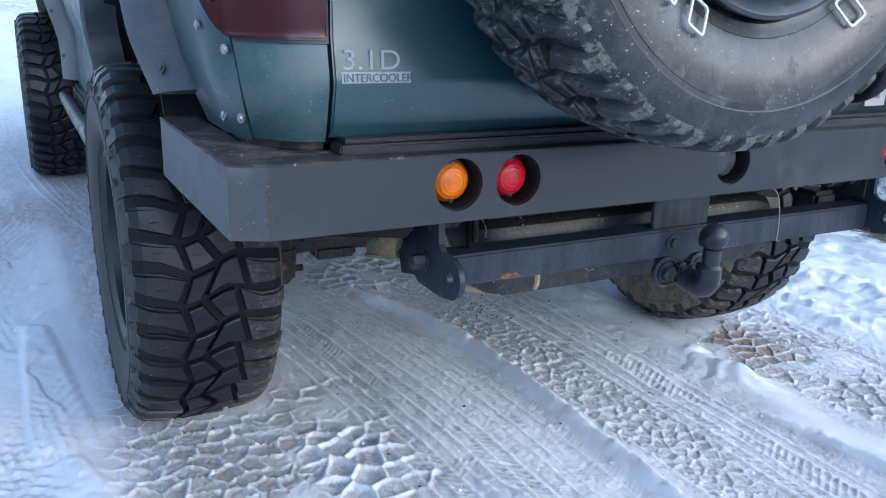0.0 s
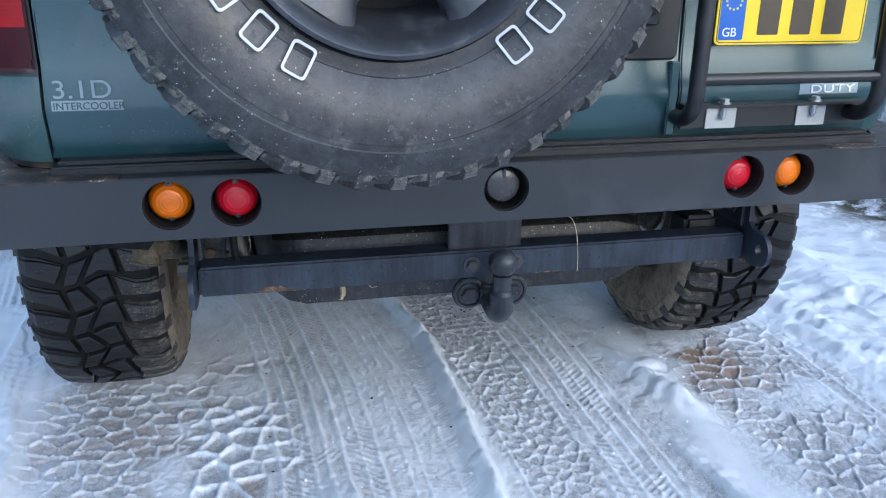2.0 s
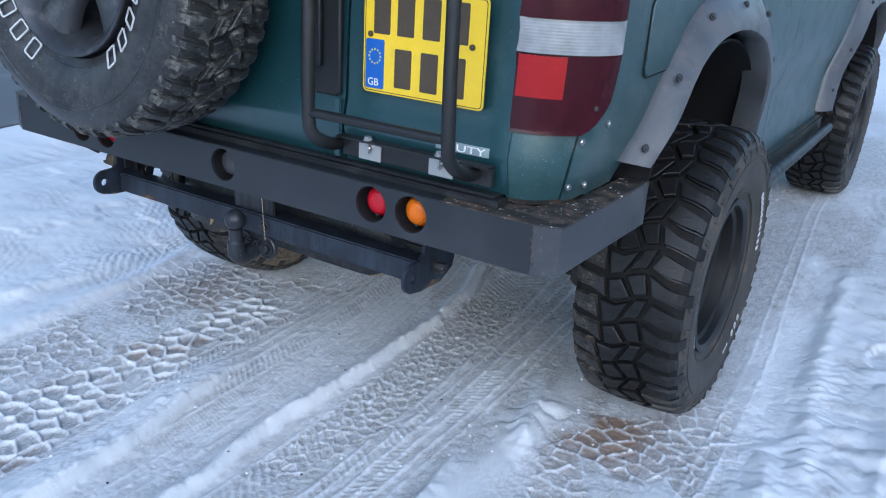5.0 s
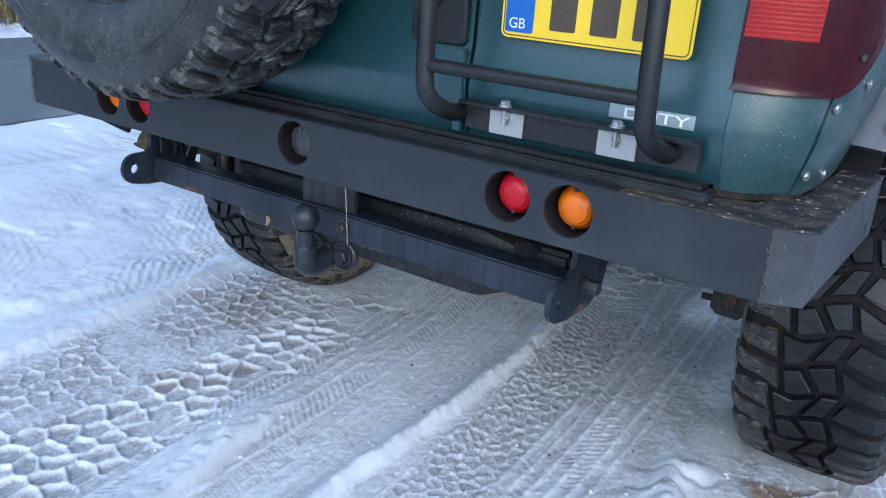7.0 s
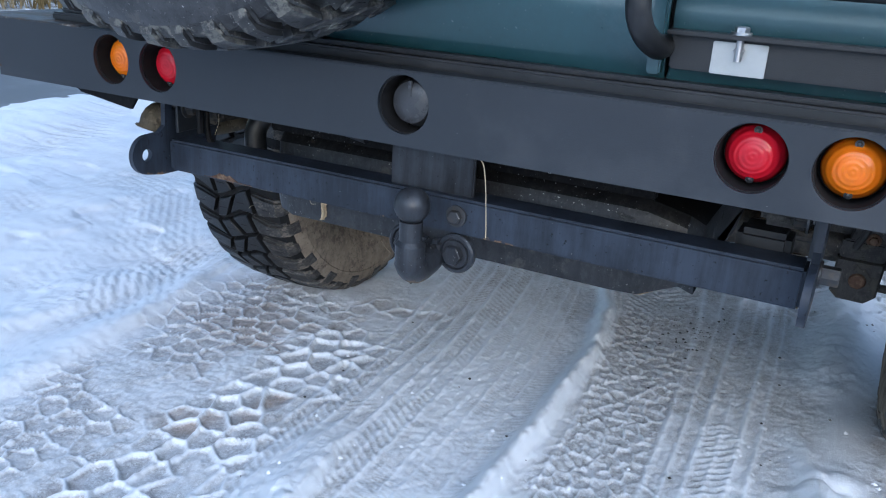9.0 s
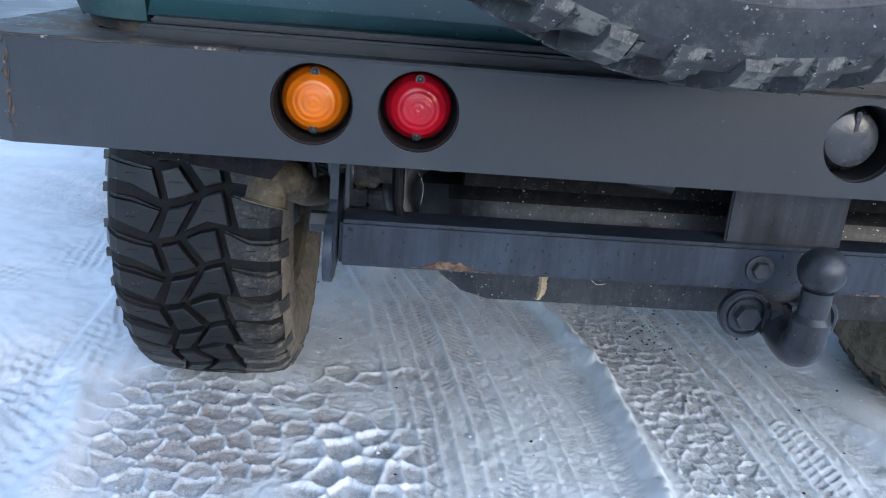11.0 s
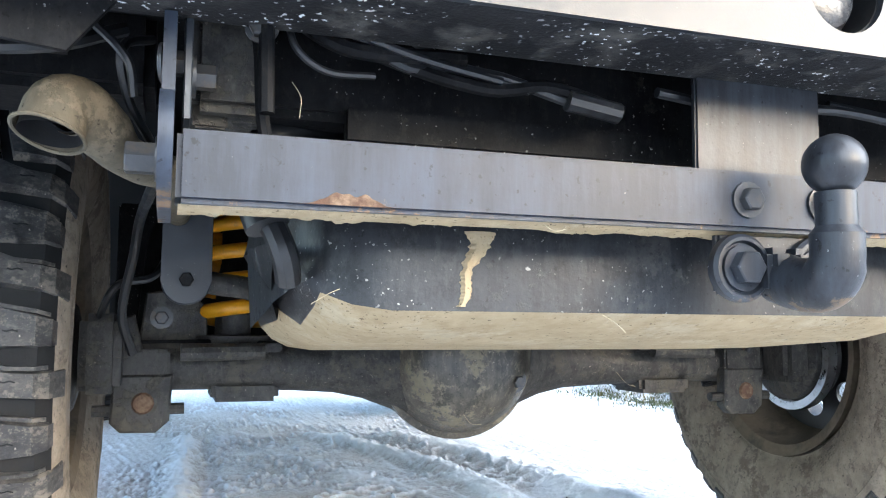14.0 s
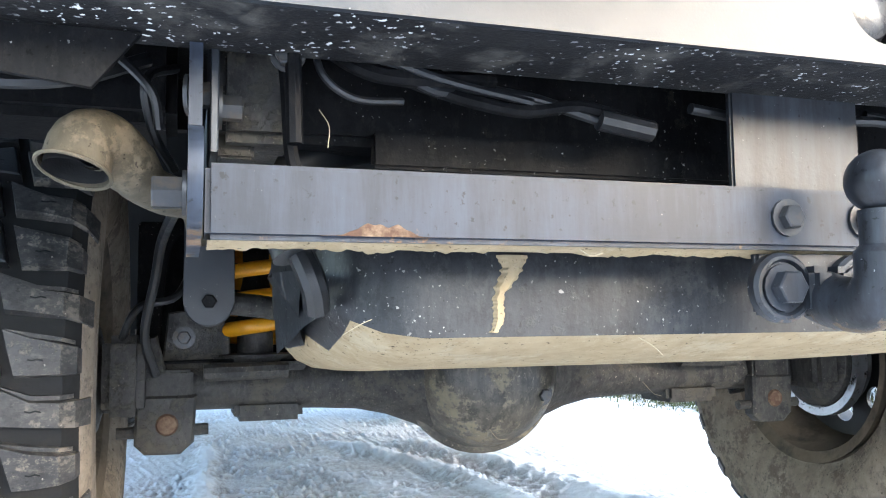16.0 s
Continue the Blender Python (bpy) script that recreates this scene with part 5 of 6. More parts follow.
part("bracket_ledge", box(0.320, 0.692, 0.022, 0.050, 0.838, 0.843, 0.001), black_plastic, lb)
for x in (0.397, 0.574):
    cl = part("clamp", box(x - 0.029, x + 0.029, 0.0395, 0.0425, 0.799, 0.834, 0.0008), zinc, lb, "bright zinc clamp plate")
    part("clamp_bolt", bolt((x, 0.0395, 0.826), (0, -1, 0), r=0.006, h=0.006, washer=0.0), bolt_steel, lb)
    bm = put_tube(put_bolt(bmesh.new(), (x, 0.033, 0.843), (0, 0, 1), r=0.008, h=0.007, washer=0.011), [(x, 0.033, 0.815), (x, 0.033, 0.842)], 0.004, 10)
    part("clamp_bolt", bm, bolt_steel, lb)

# handle recess on the wide door
part("handle_panel", prism(rounded(0.205, 0.306, 0.917, 1.30, 0.012), 0.016, Matrix.Translation((0, 0.064, 0)) @ FACE, 0.004), black_plastic, wide_door, "black plastic door handle surround")
part("handle", prism(rounded(0.236, 0.262, 0.975, 1.16, 0.006), 0.012, Matrix.Translation((0, 0.048, 0)) @ FACE, 0.003), black_plastic, wide_door)
part("door_edge_trim", box(0.296, 0.312, 0.045, 0.058, 0.79, 0.915, 0.002), paint, wide_door)


# ---- wheels ----
def tyre_mesh(R, hw, rim, mats, seg=96):
    k = R / 0.41
    half = [(rim, hw * 0.66), (rim + 0.012, hw * 0.78), (rim + 0.022, hw * 0.80), (rim + 0.028, hw * 0.84), (rim + 0.06, hw * 0.955), (rim + 0.092, hw), (R - 0.066, hw * 0.992), (R - 0.064, hw * 1.005), (R - 0.058, hw * 1.0),
            (R - 0.032, hw * 0.93), (R - 0.018, hw * 0.82), (R - 0.0145, hw * 0.55), (R - 0.013, 0.0)]
    prof = half + [(r, -h) for r, h in half[-2::-1]]
    bm = lathe(prof, seg, None, True)
    for f in bm.faces:
        c = f.calc_center_median()
        r = math.hypot(c.x, c.y)
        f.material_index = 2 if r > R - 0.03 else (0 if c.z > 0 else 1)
    return to_mesh("tyre", bm, mats, 0.5)


def tread_meshes(R, tw, n, mat, deep=0.016, gap=0.0060, reach_far=0.60):
    """The blocks of one pitch: two rows of shoulder, centre, centre, shoulder."""
    P = math.tau / n
    g = gap / (R * P)
    fall = [(-0.60, 0.00), (-0.28, 0.07), (-0.20, 0.15), (-0.09, 0.11), (-0.02, 0.01), (0.03, -0.03), (0.10, -0.11), (0.20, -0.13), (0.28, -0.05), (0.60, 0.07)]

    def top(v):
        return R - 0.010 * abs(2 * v) ** 4

    def place(u, v, r):
        a = u * P
        return Vector((r * math.cos(a), r * math.sin(a), v * tw))

    def line(k, v):
        return 0.5 * k + interp(fall, v) + (0.035 if k % 2 else -0.02) * math.cos(v * 9)

    def wall(k, j, f):
        """Where the cuts across a row stand: j from 0 to 2, f from its foot to its head."""
        return ((-0.215 + 0.04 * f, -0.055 + 0.115 * f, 0.165 + 0.05 * f), (-0.265 + 0.05 * f, 0.075 - 0.12 * f, 0.235 - 0.07 * f))[k % 2][j]

    # Slit drawn on the block as a dark strip; its shade is colour only.
    def sipe_shade(bm, u, v, r):
        pts = [(u - 0.004 + 0.012 * (q % 2), v + (q - 2) * 0.022) for q in range(5)]
        lo = [bm.verts.new(place(a - 0.007, b, r + 0.0003)) for a, b in pts]
        hi = [bm.verts.new(place(a + 0.007, b, r + 0.0003)) for a, b in pts]
        for q in range(4):
            f = bm.faces.new((lo[q], lo[q + 1], hi[q + 1], hi[q]))
            f.material_index = 1

    gv = gap / tw
    out = []
    for k in (0, 1):
        for sgn in (-1, 1):
            bm = bmesh.new()
            j = 0 if sgn < 0 else 2
            reach = reach_far - 0.025 if k else reach_far
            cols = [(None, 0), (sgn * 0.36, 0), (sgn * 0.47, 0.001), (sgn * 0.530, 0.009), (sgn * reach, 0.030)]
            tops, bots = [], []
            for v, drop in cols:
                hi, lo = [], []
                for f in (0, 0.5, 1):
                    vv = wall(k, j, f) + sgn * gv if v is None else v
                    u0, u1 = line(k, vv) + g, line(k + 1, vv) - g
                    wide = (0.15 + 1.25 * min(1.0, abs(vv) / 0.40) ** 2) * g
                    u0, u1 = u0 + wide, u1 - wide
                    u = u0 + (u1 - u0) * f
                    ins = 0.35 * g * (1 - 2 * f)
                    hi.append(bm.verts.new(place(u + ins, vv + (0.25 * gv * sgn if v is None else 0), top(vv) - drop)))
                    lo.append(bm.verts.new(place(u - ins, vv - (sgn * 0.03 if drop > 0.01 else 0), top(vv) - drop - deep - 0.003)))
                tops.append(hi)
                bots.append(lo)
            for i in range(4):
                for q in (0, 1):
                    bm.faces.new((tops[i][q], tops[i][q + 1], tops[i + 1][q + 1], tops[i + 1][q]))
                for q in (0, 2):
                    bm.faces.new((tops[i][q], tops[i + 1][q], bots[i + 1][q], bots[i][q]))
            for i in (0, 4):
                for q in (0, 1):
                    bm.faces.new((tops[i][q], tops[i][q + 1], bots[i][q + 1], bots[i][q]))
            # low step along one flank
            step = []
            for v in (wall(k, j, 1) + sgn * gv * 1.5, sgn * 0.36, sgn * 0.47, sgn * 0.52):
                u, r = line(k + 1, v) - 2.2 * g, top(v) - 0.0060 - (0.008 if abs(v) > 0.5 else 0)
                step.append([bm.verts.new(place(u, v, r)), bm.verts.new(place(u + 0.85 * g, v, r)), bm.verts.new(place(u + 1.05 * g, v, r - 0.011))])
            for a, b in zip(step, step[1:]):
                bm.faces.new((a[0], a[1], b[1], b[0]))
                bm.faces.new((a[1], a[2], b[2], b[1]))
            sipe_shade(bm, line(k, sgn * 0.36) + 0.25, sgn * 0.36, top(0.36))
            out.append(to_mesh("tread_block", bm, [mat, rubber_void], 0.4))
        for j in (0, 1):
            bm = bmesh.new()
            foot = (wall(k, j, 0) + gv, wall(k, j + 1, 0) - gv)
            head = (wall(k, j, 1) + gv, wall(k, j + 1, 1) - gv)
            ring = [(v, line(k, v) + g) for v in (foot[0], sum(foot) / 2, foot[1])] + [(v, line(k + 1, v) - g) for v in (head[1], sum(head) / 2, head[0])]
            cv, cu = sum(p[0] for p in ring) / 6, sum(p[1] for p in ring) / 6
            hi = [bm.verts.new(place(cu + (u - cu) * 0.95, cv + (v - cv) * 0.95, top(v))) for v, u in ring]
            lo = [bm.verts.new(place(cu + (u - cu) * 1.02, cv + (v - cv) * 1.02, top(v) - deep)) for v, u in ring]
            cap = [bm.verts.new(place(cu + (u - cu) * 0.84, cv + (v - cv) * 0.86, top(v) + 0.0018)) for v, u in ring]
            bm.faces.new(cap)
            for i in range(6):
                bm.faces.new((hi[i], hi[(i + 1) % 6], lo[(i + 1) % 6], lo[i]))
                bm.faces.new((cap[i], cap[(i + 1) % 6], hi[(i + 1) % 6], hi[i]))
            sipe_shade(bm, cu, cv, top(cv) + 0.0019)
            out.append(to_mesh("tread_block", bm, [mat, rubber_void], 0.4))
    return out


def hang(ob, parent):
    ob.parent = parent
    return ob


def wheel(name, label, at, turn, R, hw, rim, mats, tread, n, rim_builder, joined=False):
    w = new(name)
    w.empty_display_size = 0.1
    w.parent, w.matrix_parent_inverse = truck, Matrix.Translation(-truck.location)
    w.matrix_basis = Matrix.Translation(at) @ turn
    w["label"] = label
    hang(new("tyre", tyre_mesh(R, hw, rim, mats)), w)
    blocks = tread_meshes(R, hw * 2 * 0.86, n, tread, reach_far=0.582 if name == "wheel" else 0.552)
    if not joined and name == "wheel":
        for me in (blocks[0], blocks[4]):
            me.materials[0] = rubber_inner
    if joined:
        bm = bmesh.new()
        for k in range(n):
            for me in blocks:
                tmp = bmesh.new()
                tmp.from_mesh(me)
                bmesh.ops.rotate(tmp, cent=(0, 0, 0), matrix=Matrix.Rotation(k * math.tau / n, 3, 'Z'), verts=tmp.verts[:])
                mm = bpy.data.meshes.new("tmp")
                tmp.to_mesh(mm)
                tmp.free()
                bm.from_mesh(mm)
                bpy.data.meshes.remove(mm)
        o = hang(new("tread", to_mesh("tread", bm, tread, 0.4)), w)
        o["kind"] = "stuff"
    else:
        for k in range(n):
            for me in blocks:
                o = hang(new("tread_block", me), w)
                o.rotation_euler = (0, 0, k * math.tau / n)
    rim_builder(w, rim, hw)
    if name == "wheel":
        bm = bmesh.new()
        for k in range(40):
            a = k * math.tau / 40
            m = Matrix.Rotation(a, 4, 'Z') @ Matrix.Translation((R - 0.052, 0, hw * 0.985)) @ pose(0, 0, 0, 0, 0, 16 if k % 2 else -12)
            put_box(bm, -0.012, 0.010, -0.0035, 0.0035, -0.004, 0.004, 0, m)
            put_box(bm, 0.002, 0.009, -0.011 if k % 2 else 0.0, 0.0 if k % 2 else 0.011, -0.004, 0.0035, 0, m)
        for rr0 in (rim + 0.034, R - 0.076):
            put_lathe(bm, [(rr0, hw * 0.90), (rr0 + 0.002, hw * 1.008 if rr0 > 0.3 else hw * 0.89), (rr0 + 0.004, hw * 0.90)], 72)
        hang(new("sidewall_relief", to_mesh("sidewall_relief", bm, rubber_side, 0.4)), w)
    else:
        bm = bmesh.new()
        for r0, h0 in ((R - 0.064, 1.004), (R - 0.074, 0.998), (rim + 0.030, 0.85)):
            put_lathe(bm, [(r0 - 0.002, hw * h0 - 0.003), (r0, hw * h0 + 0.0004), (r0 + 0.002, hw * h0 - 0.003)], 96)
        hang(new("sidewall_relief", to_mesh("sidewall_relief", bm, rubber_spare, 0.4)), w)
    return w


def steel_rim(w, rim, hw):
    k = hw
    bm = lathe([(rim + 0.010, k * 0.80), (rim + 0.012, k * 0.86), (rim + 0.004, k * 0.88), (rim - 0.008, k * 0.82), (rim - 0.010, k * 0.70), (rim - 0.022, k * 0.66), (rim - 0.024, k * 0.44), (rim - 0.040, k * 0.38), (rim - 0.042, -k * 0.08), (rim - 0.02, -k * 0.5), (rim - 0.012, -k * 0.8),
                (rim + 0.010, -k * 0.86), (rim + 0.004, -k * 0.80), (rim - 0.004, -k * 0.5), (rim - 0.016, -k * 0.1), (rim - 0.012, k * 0.3), (rim, k * 0.6)], 64, None, True)
    for f in bm.faces:
        f.material_index = 1 if f.calc_center_median().z < 0 else 0
    hang(new("rim", to_mesh("rim", bm, [rim_steel, rim_muddy])), w)
    holes = [circle(0.118 * math.cos(a), 0.118 * math.sin(a), 0.024, 14) for a in span(0, math.tau * 7 / 8, 7)]
    bm = plate_with_holes(circle(0, 0, rim - 0.034, 48), holes, 0.008, Matrix.Translation((0, 0, -k * 0.12)))
    hang(new("wheel_disc", to_mesh("wheel_disc", bm, rim_steel)), w)
    bm = lathe([(0, k * 0.22), (0.045, k * 0.22), (0.052, k * 0.16), (0.058, k * 0.0), (0.085, -k * 0.02), (0.085, -k * 0.1)], 32)
    for j in range(6):
        a = j * math.tau / 6
        put_prism(bm, [(0.070 * math.cos(a) + q[0], 0.070 * math.sin(a) + q[1]) for q in circle(0, 0, 0.010, 6)], 0.03, Matrix.Translation((0, 0, -k * 0.05)), 0.002)
    hang(new("hub", to_mesh("hub", bm, rim_steel)), w)


def alloy_rim(w, rim, hw):
    k = hw
    bm = lathe([(rim + 0.004, k * 0.76), (rim + 0.006, k * 0.90), (rim - 0.002, k * 0.93), (rim - 0.012, k * 0.86), (rim - 0.018, k * 0.72), (rim - 0.028, k * 0.55), (rim - 0.040, k * 0.2), (rim - 0.045, -k * 0.4), (rim - 0.01, -k * 0.8), (rim + 0.004, -k * 0.8), (rim - 0.006, k * 0.3)], 64, None, True)
    hang(new("rim", to_mesh("rim", bm, rim_alloy)), w)
    hang(new("rim_lip", to_mesh("rim_lip", lathe([(rim - 0.004, k * 0.915), (rim + 0.001, k * 0.945), (rim + 0.006, k * 0.935), (rim + 0.007, k * 0.90)], 72), rim_alloy)), w)
    # Black disc added behind the spokes for the shade inside the wheel.
    hang(new("spoke_shade_disc", to_mesh("spoke_shade_disc", lathe([(0, -k * 0.30), (rim - 0.03, -k * 0.30), (rim - 0.03, -k * 0.34), (0, -k * 0.34)], 40), hole_dark)), w)
    for j in range(5):
        bm = bmesh.new()
        rows = []
        for r, wd, z in ((0.050, 0.036, 0.46), (0.075, 0.033, 0.52), (0.12, 0.036, 0.58), (0.155, 0.046, 0.62), (rim - 0.022, 0.060, 0.66)):
            rows.append([Vector((r, y * wd, k * z + q)) for y, q in ((-1, -0.030), (-0.92, -0.004), (-0.6, 0.004), (0, 0.006), (0.6, 0.004), (0.92, -0.004), (1, -0.030))])
        put_grid(bm, rows)
        bmesh.ops.rotate(bm, cent=(0, 0, 0), matrix=Matrix.Rotation(radians(18 + 72 * j), 3, 'Z'), verts=bm.verts[:])
        hang(new("spoke", to_mesh("spoke", bm, rim_alloy, 0.9)), w)
    hang(new("hub", to_mesh("hub", lathe([(0, k * 0.56), (0.040, k * 0.56), (0.046, k * 0.50), (0.062, k * 0.50), (0.066, k * 0.40), (0.066, 0)], 40), rim_alloy)), w)


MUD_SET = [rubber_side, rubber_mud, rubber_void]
ROAD = "mud-terrain tyre on a dark steel wheel, inner side caked in mud"
TO_RIGHT, TO_LEFT = pose(0, 0, 0, 0, 90, 0), pose(0, 0, 0, 0, -90, 0)
rr = wheel("wheel", ROAD, (RR_X - 0.012, 0.93, 0.402), TO_RIGHT @ pose(0, 0, 0, 0, 0, 4), 0.410, 0.152, 0.208, MUD_SET, rubber, 20, steel_rim)
lr = wheel("wheel", ROAD, (LR_X, 0.93, 0.402), TO_LEFT @ pose(0, 0, 0, 0, 0, 9), 0.410, 0.152, 0.208, MUD_SET, rubber, 20, steel_rim)
rf = wheel("wheel", ROAD, (RR_X - 0.055, 3.74, 0.402), TO_RIGHT, 0.410, 0.152, 0.208, MUD_SET, rubber, 20, steel_rim, True)
lf = wheel("wheel", ROAD, (LR_X - 0.09, 3.74, 0.402), TO_LEFT, 0.410, 0.152, 0.208, MUD_SET, rubber, 20, steel_rim, True)

# raised marks on the right rear sidewall
for a0, n, step, w2, h2, r in ((126, 10, 4.3, 0.0062, 0.0105, 0.292), (43, 3, 5.4, 0.0075, 0.0125, 0.292), (23, 3, 3.0, 0.0035, 0.0055, 0.292), (-62, 8, 4.6, 0.0085, 0.0015, 0.2475)):
    for k in range(n):
        a = radians(a0 - k * step)
        o = hang(new("sidewall_mark", to_mesh("sidewall_mark", plate_with_holes(rounded(-h2, h2, -w2, w2, h2 * 0.2, 3), [rounded(-h2 * 0.5, h2 * 0.5, -w2 * 0.42, w2 * 0.42, h2 * 0.1, 3)], 0.002), letter_white)), rr)
        o.matrix_basis = Matrix.Rotation(a, 4, 'Z') @ Matrix.Translation((r, 0, 0.1510 if r > 0.26 else 0.137))
SX, SZ, SR = -0.213, 1.172, 0.392
spare = wheel("spare_wheel", "grimy spare tyre with white outlined marks on a charcoal alloy wheel", (SX, -0.105, SZ), FACE @ pose(0, 0, 0, 0, 0, 3), SR, 0.128, 0.205,
              [rubber_spare, rubber_spare, rubber_caked], rubber_caked, 24, alloy_rim)


def outline_mark(w, h, t):
    return plate_with_holes(rounded(-w / 2, w / 2, -h / 2, h / 2, 0.006, 4), [rounded(-w / 2 + t, w / 2 - t, -h / 2 + t, h / 2 - t, 0.004, 4)], 0.0025)


MARKS = [-121, -134.5, -148, -161, -174, -187, -200] + [-53, -40, -27.5, -15, -2, 11]
for deg in MARKS:
    a = radians(deg - 3)
    o = hang(new("outlined_mark", to_mesh("outlined_mark", outline_mark(0.033, 0.044, 0.0034), letter_white)), spare)
    o.matrix_basis = Matrix.Rotation(a, 4, 'Z') @ Matrix.Translation((0.2435, 0, 0.1190)) @ pose(0, 0, 0, 0, -23, 0) @ pose(0, 0, 0, 0, 0, 90)
part("spare_bracket", tube([(SX, 0.06, SZ), (SX, -0.12, SZ)], 0.05, 20), black_plastic, truck)


# ---- tow bar and underbody ----
tow = part("tow_bar", box(-0.508, 0.508, 0.085, 0.137, 0.529, 0.582, 0.004), bar_black, truck, "painted steel tow bar with rust and mud along its foot")
YZ = Matrix(((0, 0, 1, 0), (1, 0, 0, 0), (0, 1, 0, 0), (0, 0, 0, 1)))
for side in (-1, 1):
    eye = circle(0.042, 0.562, 0.033, 16, radians(96), radians(258))
    out = eye + [(0.070, 0.523), (0.150, 0.5215), (0.196, 0.545), (0.215, 0.60), (0.222, 0.665), (0.086, 0.665), (0.082, 0.606), (0.070, 0.596)]
    bm = plate_with_holes(out, [circle(0.040, 0.562, 0.0105, 16), circle(0.105, 0.635, 0.006, 12)], 0.009, Matrix.Translation((side * 0.515 - 0.0045, 0, 0)) @ YZ)
    part("end_plate", bm, bar_black, tow, "black end plate with a shackle eye")
    part("hanger_plate", prism([(0.10, 0.592), (0.19, 0.592), (0.215, 0.76), (0.10, 0.76)], 0.006, Matrix.Translation((side * 0.505, 0, 0)) @ YZ, 0.001), bumper_black, tow)
    part("bolt", bolt((side * 0.520, 0.128, 0.566), (side, 0, 0), r=0.0125, h=0.022, washer=0.017), bolt_dark, tow)
    part("bolt", bolt((side * 0.511 - side * 0.012, 0.125, 0.63), (-side, 0, 0), r=0.010, h=0.016, washer=0.016), bolt_dark, tow)
# mud along the foot of the bar: one uneven crust
def crust(x0, x1, n, section, seed):
    """A strip along x whose section is given by a noise value."""
    rows = []
    for k in range(n + 1):
        x = x0 + (x1 - x0) * k / n
        v = [noise.noise((x * f, seed, 0)) for f in (9, 38, 130)]
        rows.append([Vector((x, y, z)) for y, z in section(0.55 * v[0] + 0.4 * v[1] + 0.3 * v[2], x)])
    return put_grid(bmesh.new(), rows)


def bar_foot(v, x):
    down = max(0.0010, 0.0032 + 0.011 * v)
    return [(0.0945, 0.5291), (0.098, 0.5286 - down * 0.25), (0.107, 0.5286 - down * 0.8), (0.117, 0.5286 - down), (0.128, 0.5286 - down * 0.5), (0.1365, 0.5280)]


part("mud_crust", crust(-0.506, 0.506, 260, bar_foot, 2.0), mud_tan, tow, "dried tan mud crust")
part("rust_patch", crust(-0.430, -0.330, 90, lambda v, x: [(0.0842, 0.5325), (0.0837, 0.5325 + (0.003 + max(0.0, 0.002 + 0.010 * v)) * math.exp(-((x + 0.385) / 0.024) ** 4)), (0.0851, 0.5328 + (0.003 + max(0.0, 0.002 + 0.010 * v)) * math.exp(-((x + 0.385) / 0.024) ** 4))], 6.0), rust, tow, "flaking rust patch")
part("centre_plate", box(-0.074, 0.062, 0.100, 0.108, 0.575, 0.668, 0.002), hitch_black, tow, "black mounting plate")
part("hitch_plate", box(-0.056, 0.056, 0.0985, 0.1085, 0.474, 0.529, 0.003), hitch_black, tow)
neck = [(0.006, 0.095, 0.490), (0.006, 0.070, 0.483), (0.006, 0.042, 0.482), (0.006, 0.028, 0.496), (0.006, 0.026, 0.522), (0.006, 0.026, 0.556)]
part("ball_neck", tube(bend(neck, 5), [0.023] * 16 + [0.0215] * 5 + [0.0165] * 5, 20), hitch_black, tow, "swan-neck tow hitch")
part("tow_ball", lathe([(0, 0.0252), (0.006, 0.0249)] + [(0.0255 * math.cos(a), 0.0255 * math.sin(a)) for a in span(radians(74), radians(-62), 14)] + [(0.0165, -0.026), (0.0165, -0.034)], 28, Matrix.Translation((0.006, 0.026, 0.579))), hitch_black, tow, "tow ball with dull black wear")
for x in (-0.034, 0.046):
    part("bolt", bolt((x, 0.085, 0.556), (0, -1, 0), r=0.0105, h=0.010, washer=0.016), bolt_dark, tow)
    bm = bmesh.new()
    put_lathe(bm, [(0, 0), (0.030, 0), (0.030, 0.008), (0.027, 0.011), (0.024, 0.011), (0.022, 0.007), (0, 0.007)], 30, Matrix.Translation((x * 1.02 - 0.002, 0.098, 0.497)) @ FACE)
    put_box(bm, min(x * 0.55, 0.006), max(x * 0.55, 0.006), 0.074, 0.098, 0.473, 0.515, 0.006)
    part("hitch_lug", bm, hitch_black, tow)
    part("bolt", bolt((x * 1.02 - 0.002, 0.0905, 0.497), (0, -1, 0), r=0.015, h=0.013, washer=0.0205), hitch_black, tow)
part("hanging_stalk", tube(bend([(0.105, 0.012, 0.664), (0.118, 0.004, 0.661), (0.126, -0.002, 0.64), (0.131, -0.004, 0.60), (0.133, -0.003, 0.566)], 5), 0.0007, 6), straw, truck, "pale dry stalk caught under the bumper")

# tank with a muddy guard
prof = [(0.255, 0.602), (0.205, 0.600), (0.191, 0.585), (0.186, 0.50), (0.188, 0.4580), (0.22, 0.446), (0.30, 0.429), (0.45, 0.418), (0.62, 0.411), (0.70, 0.432), (0.70, 0.602)]
rows = []
for x, sy, sz in ((-0.424, 0.235, 0.10), (-0.418, 0.165, 0.075), (-0.412, 0.115, 0.052), (-0.400, 0.070, 0.032), (-0.382, 0.035, 0.016), (-0.358, 0.011, 0.005), (-0.325, 0, 0), (0.0, 0, 0), (0.25, 0, 0), (0.29, 0.0, 0.002), (0.345, 0.012, 0.03), (0.362, 0.04, 0.06)):
    rows.append([Vector((x, y + (sy if y < 0.4 else -sy), z + (sz if z < 0.5 else -sz * 0.6))) for y, z in prof])
rows.insert(0, [Vector((-0.427, 0.45, 0.53))] * len(rows[0]))
bm = put_grid(bmesh.new(), [[p.copy() for p in r + [r[0]]] for r in rows])
bmesh.ops.remove_doubles(bm, verts=bm.verts[:], dist=0.0005)
bmesh.ops.holes_fill(bm, edges=bm.edges[:], sides=0)
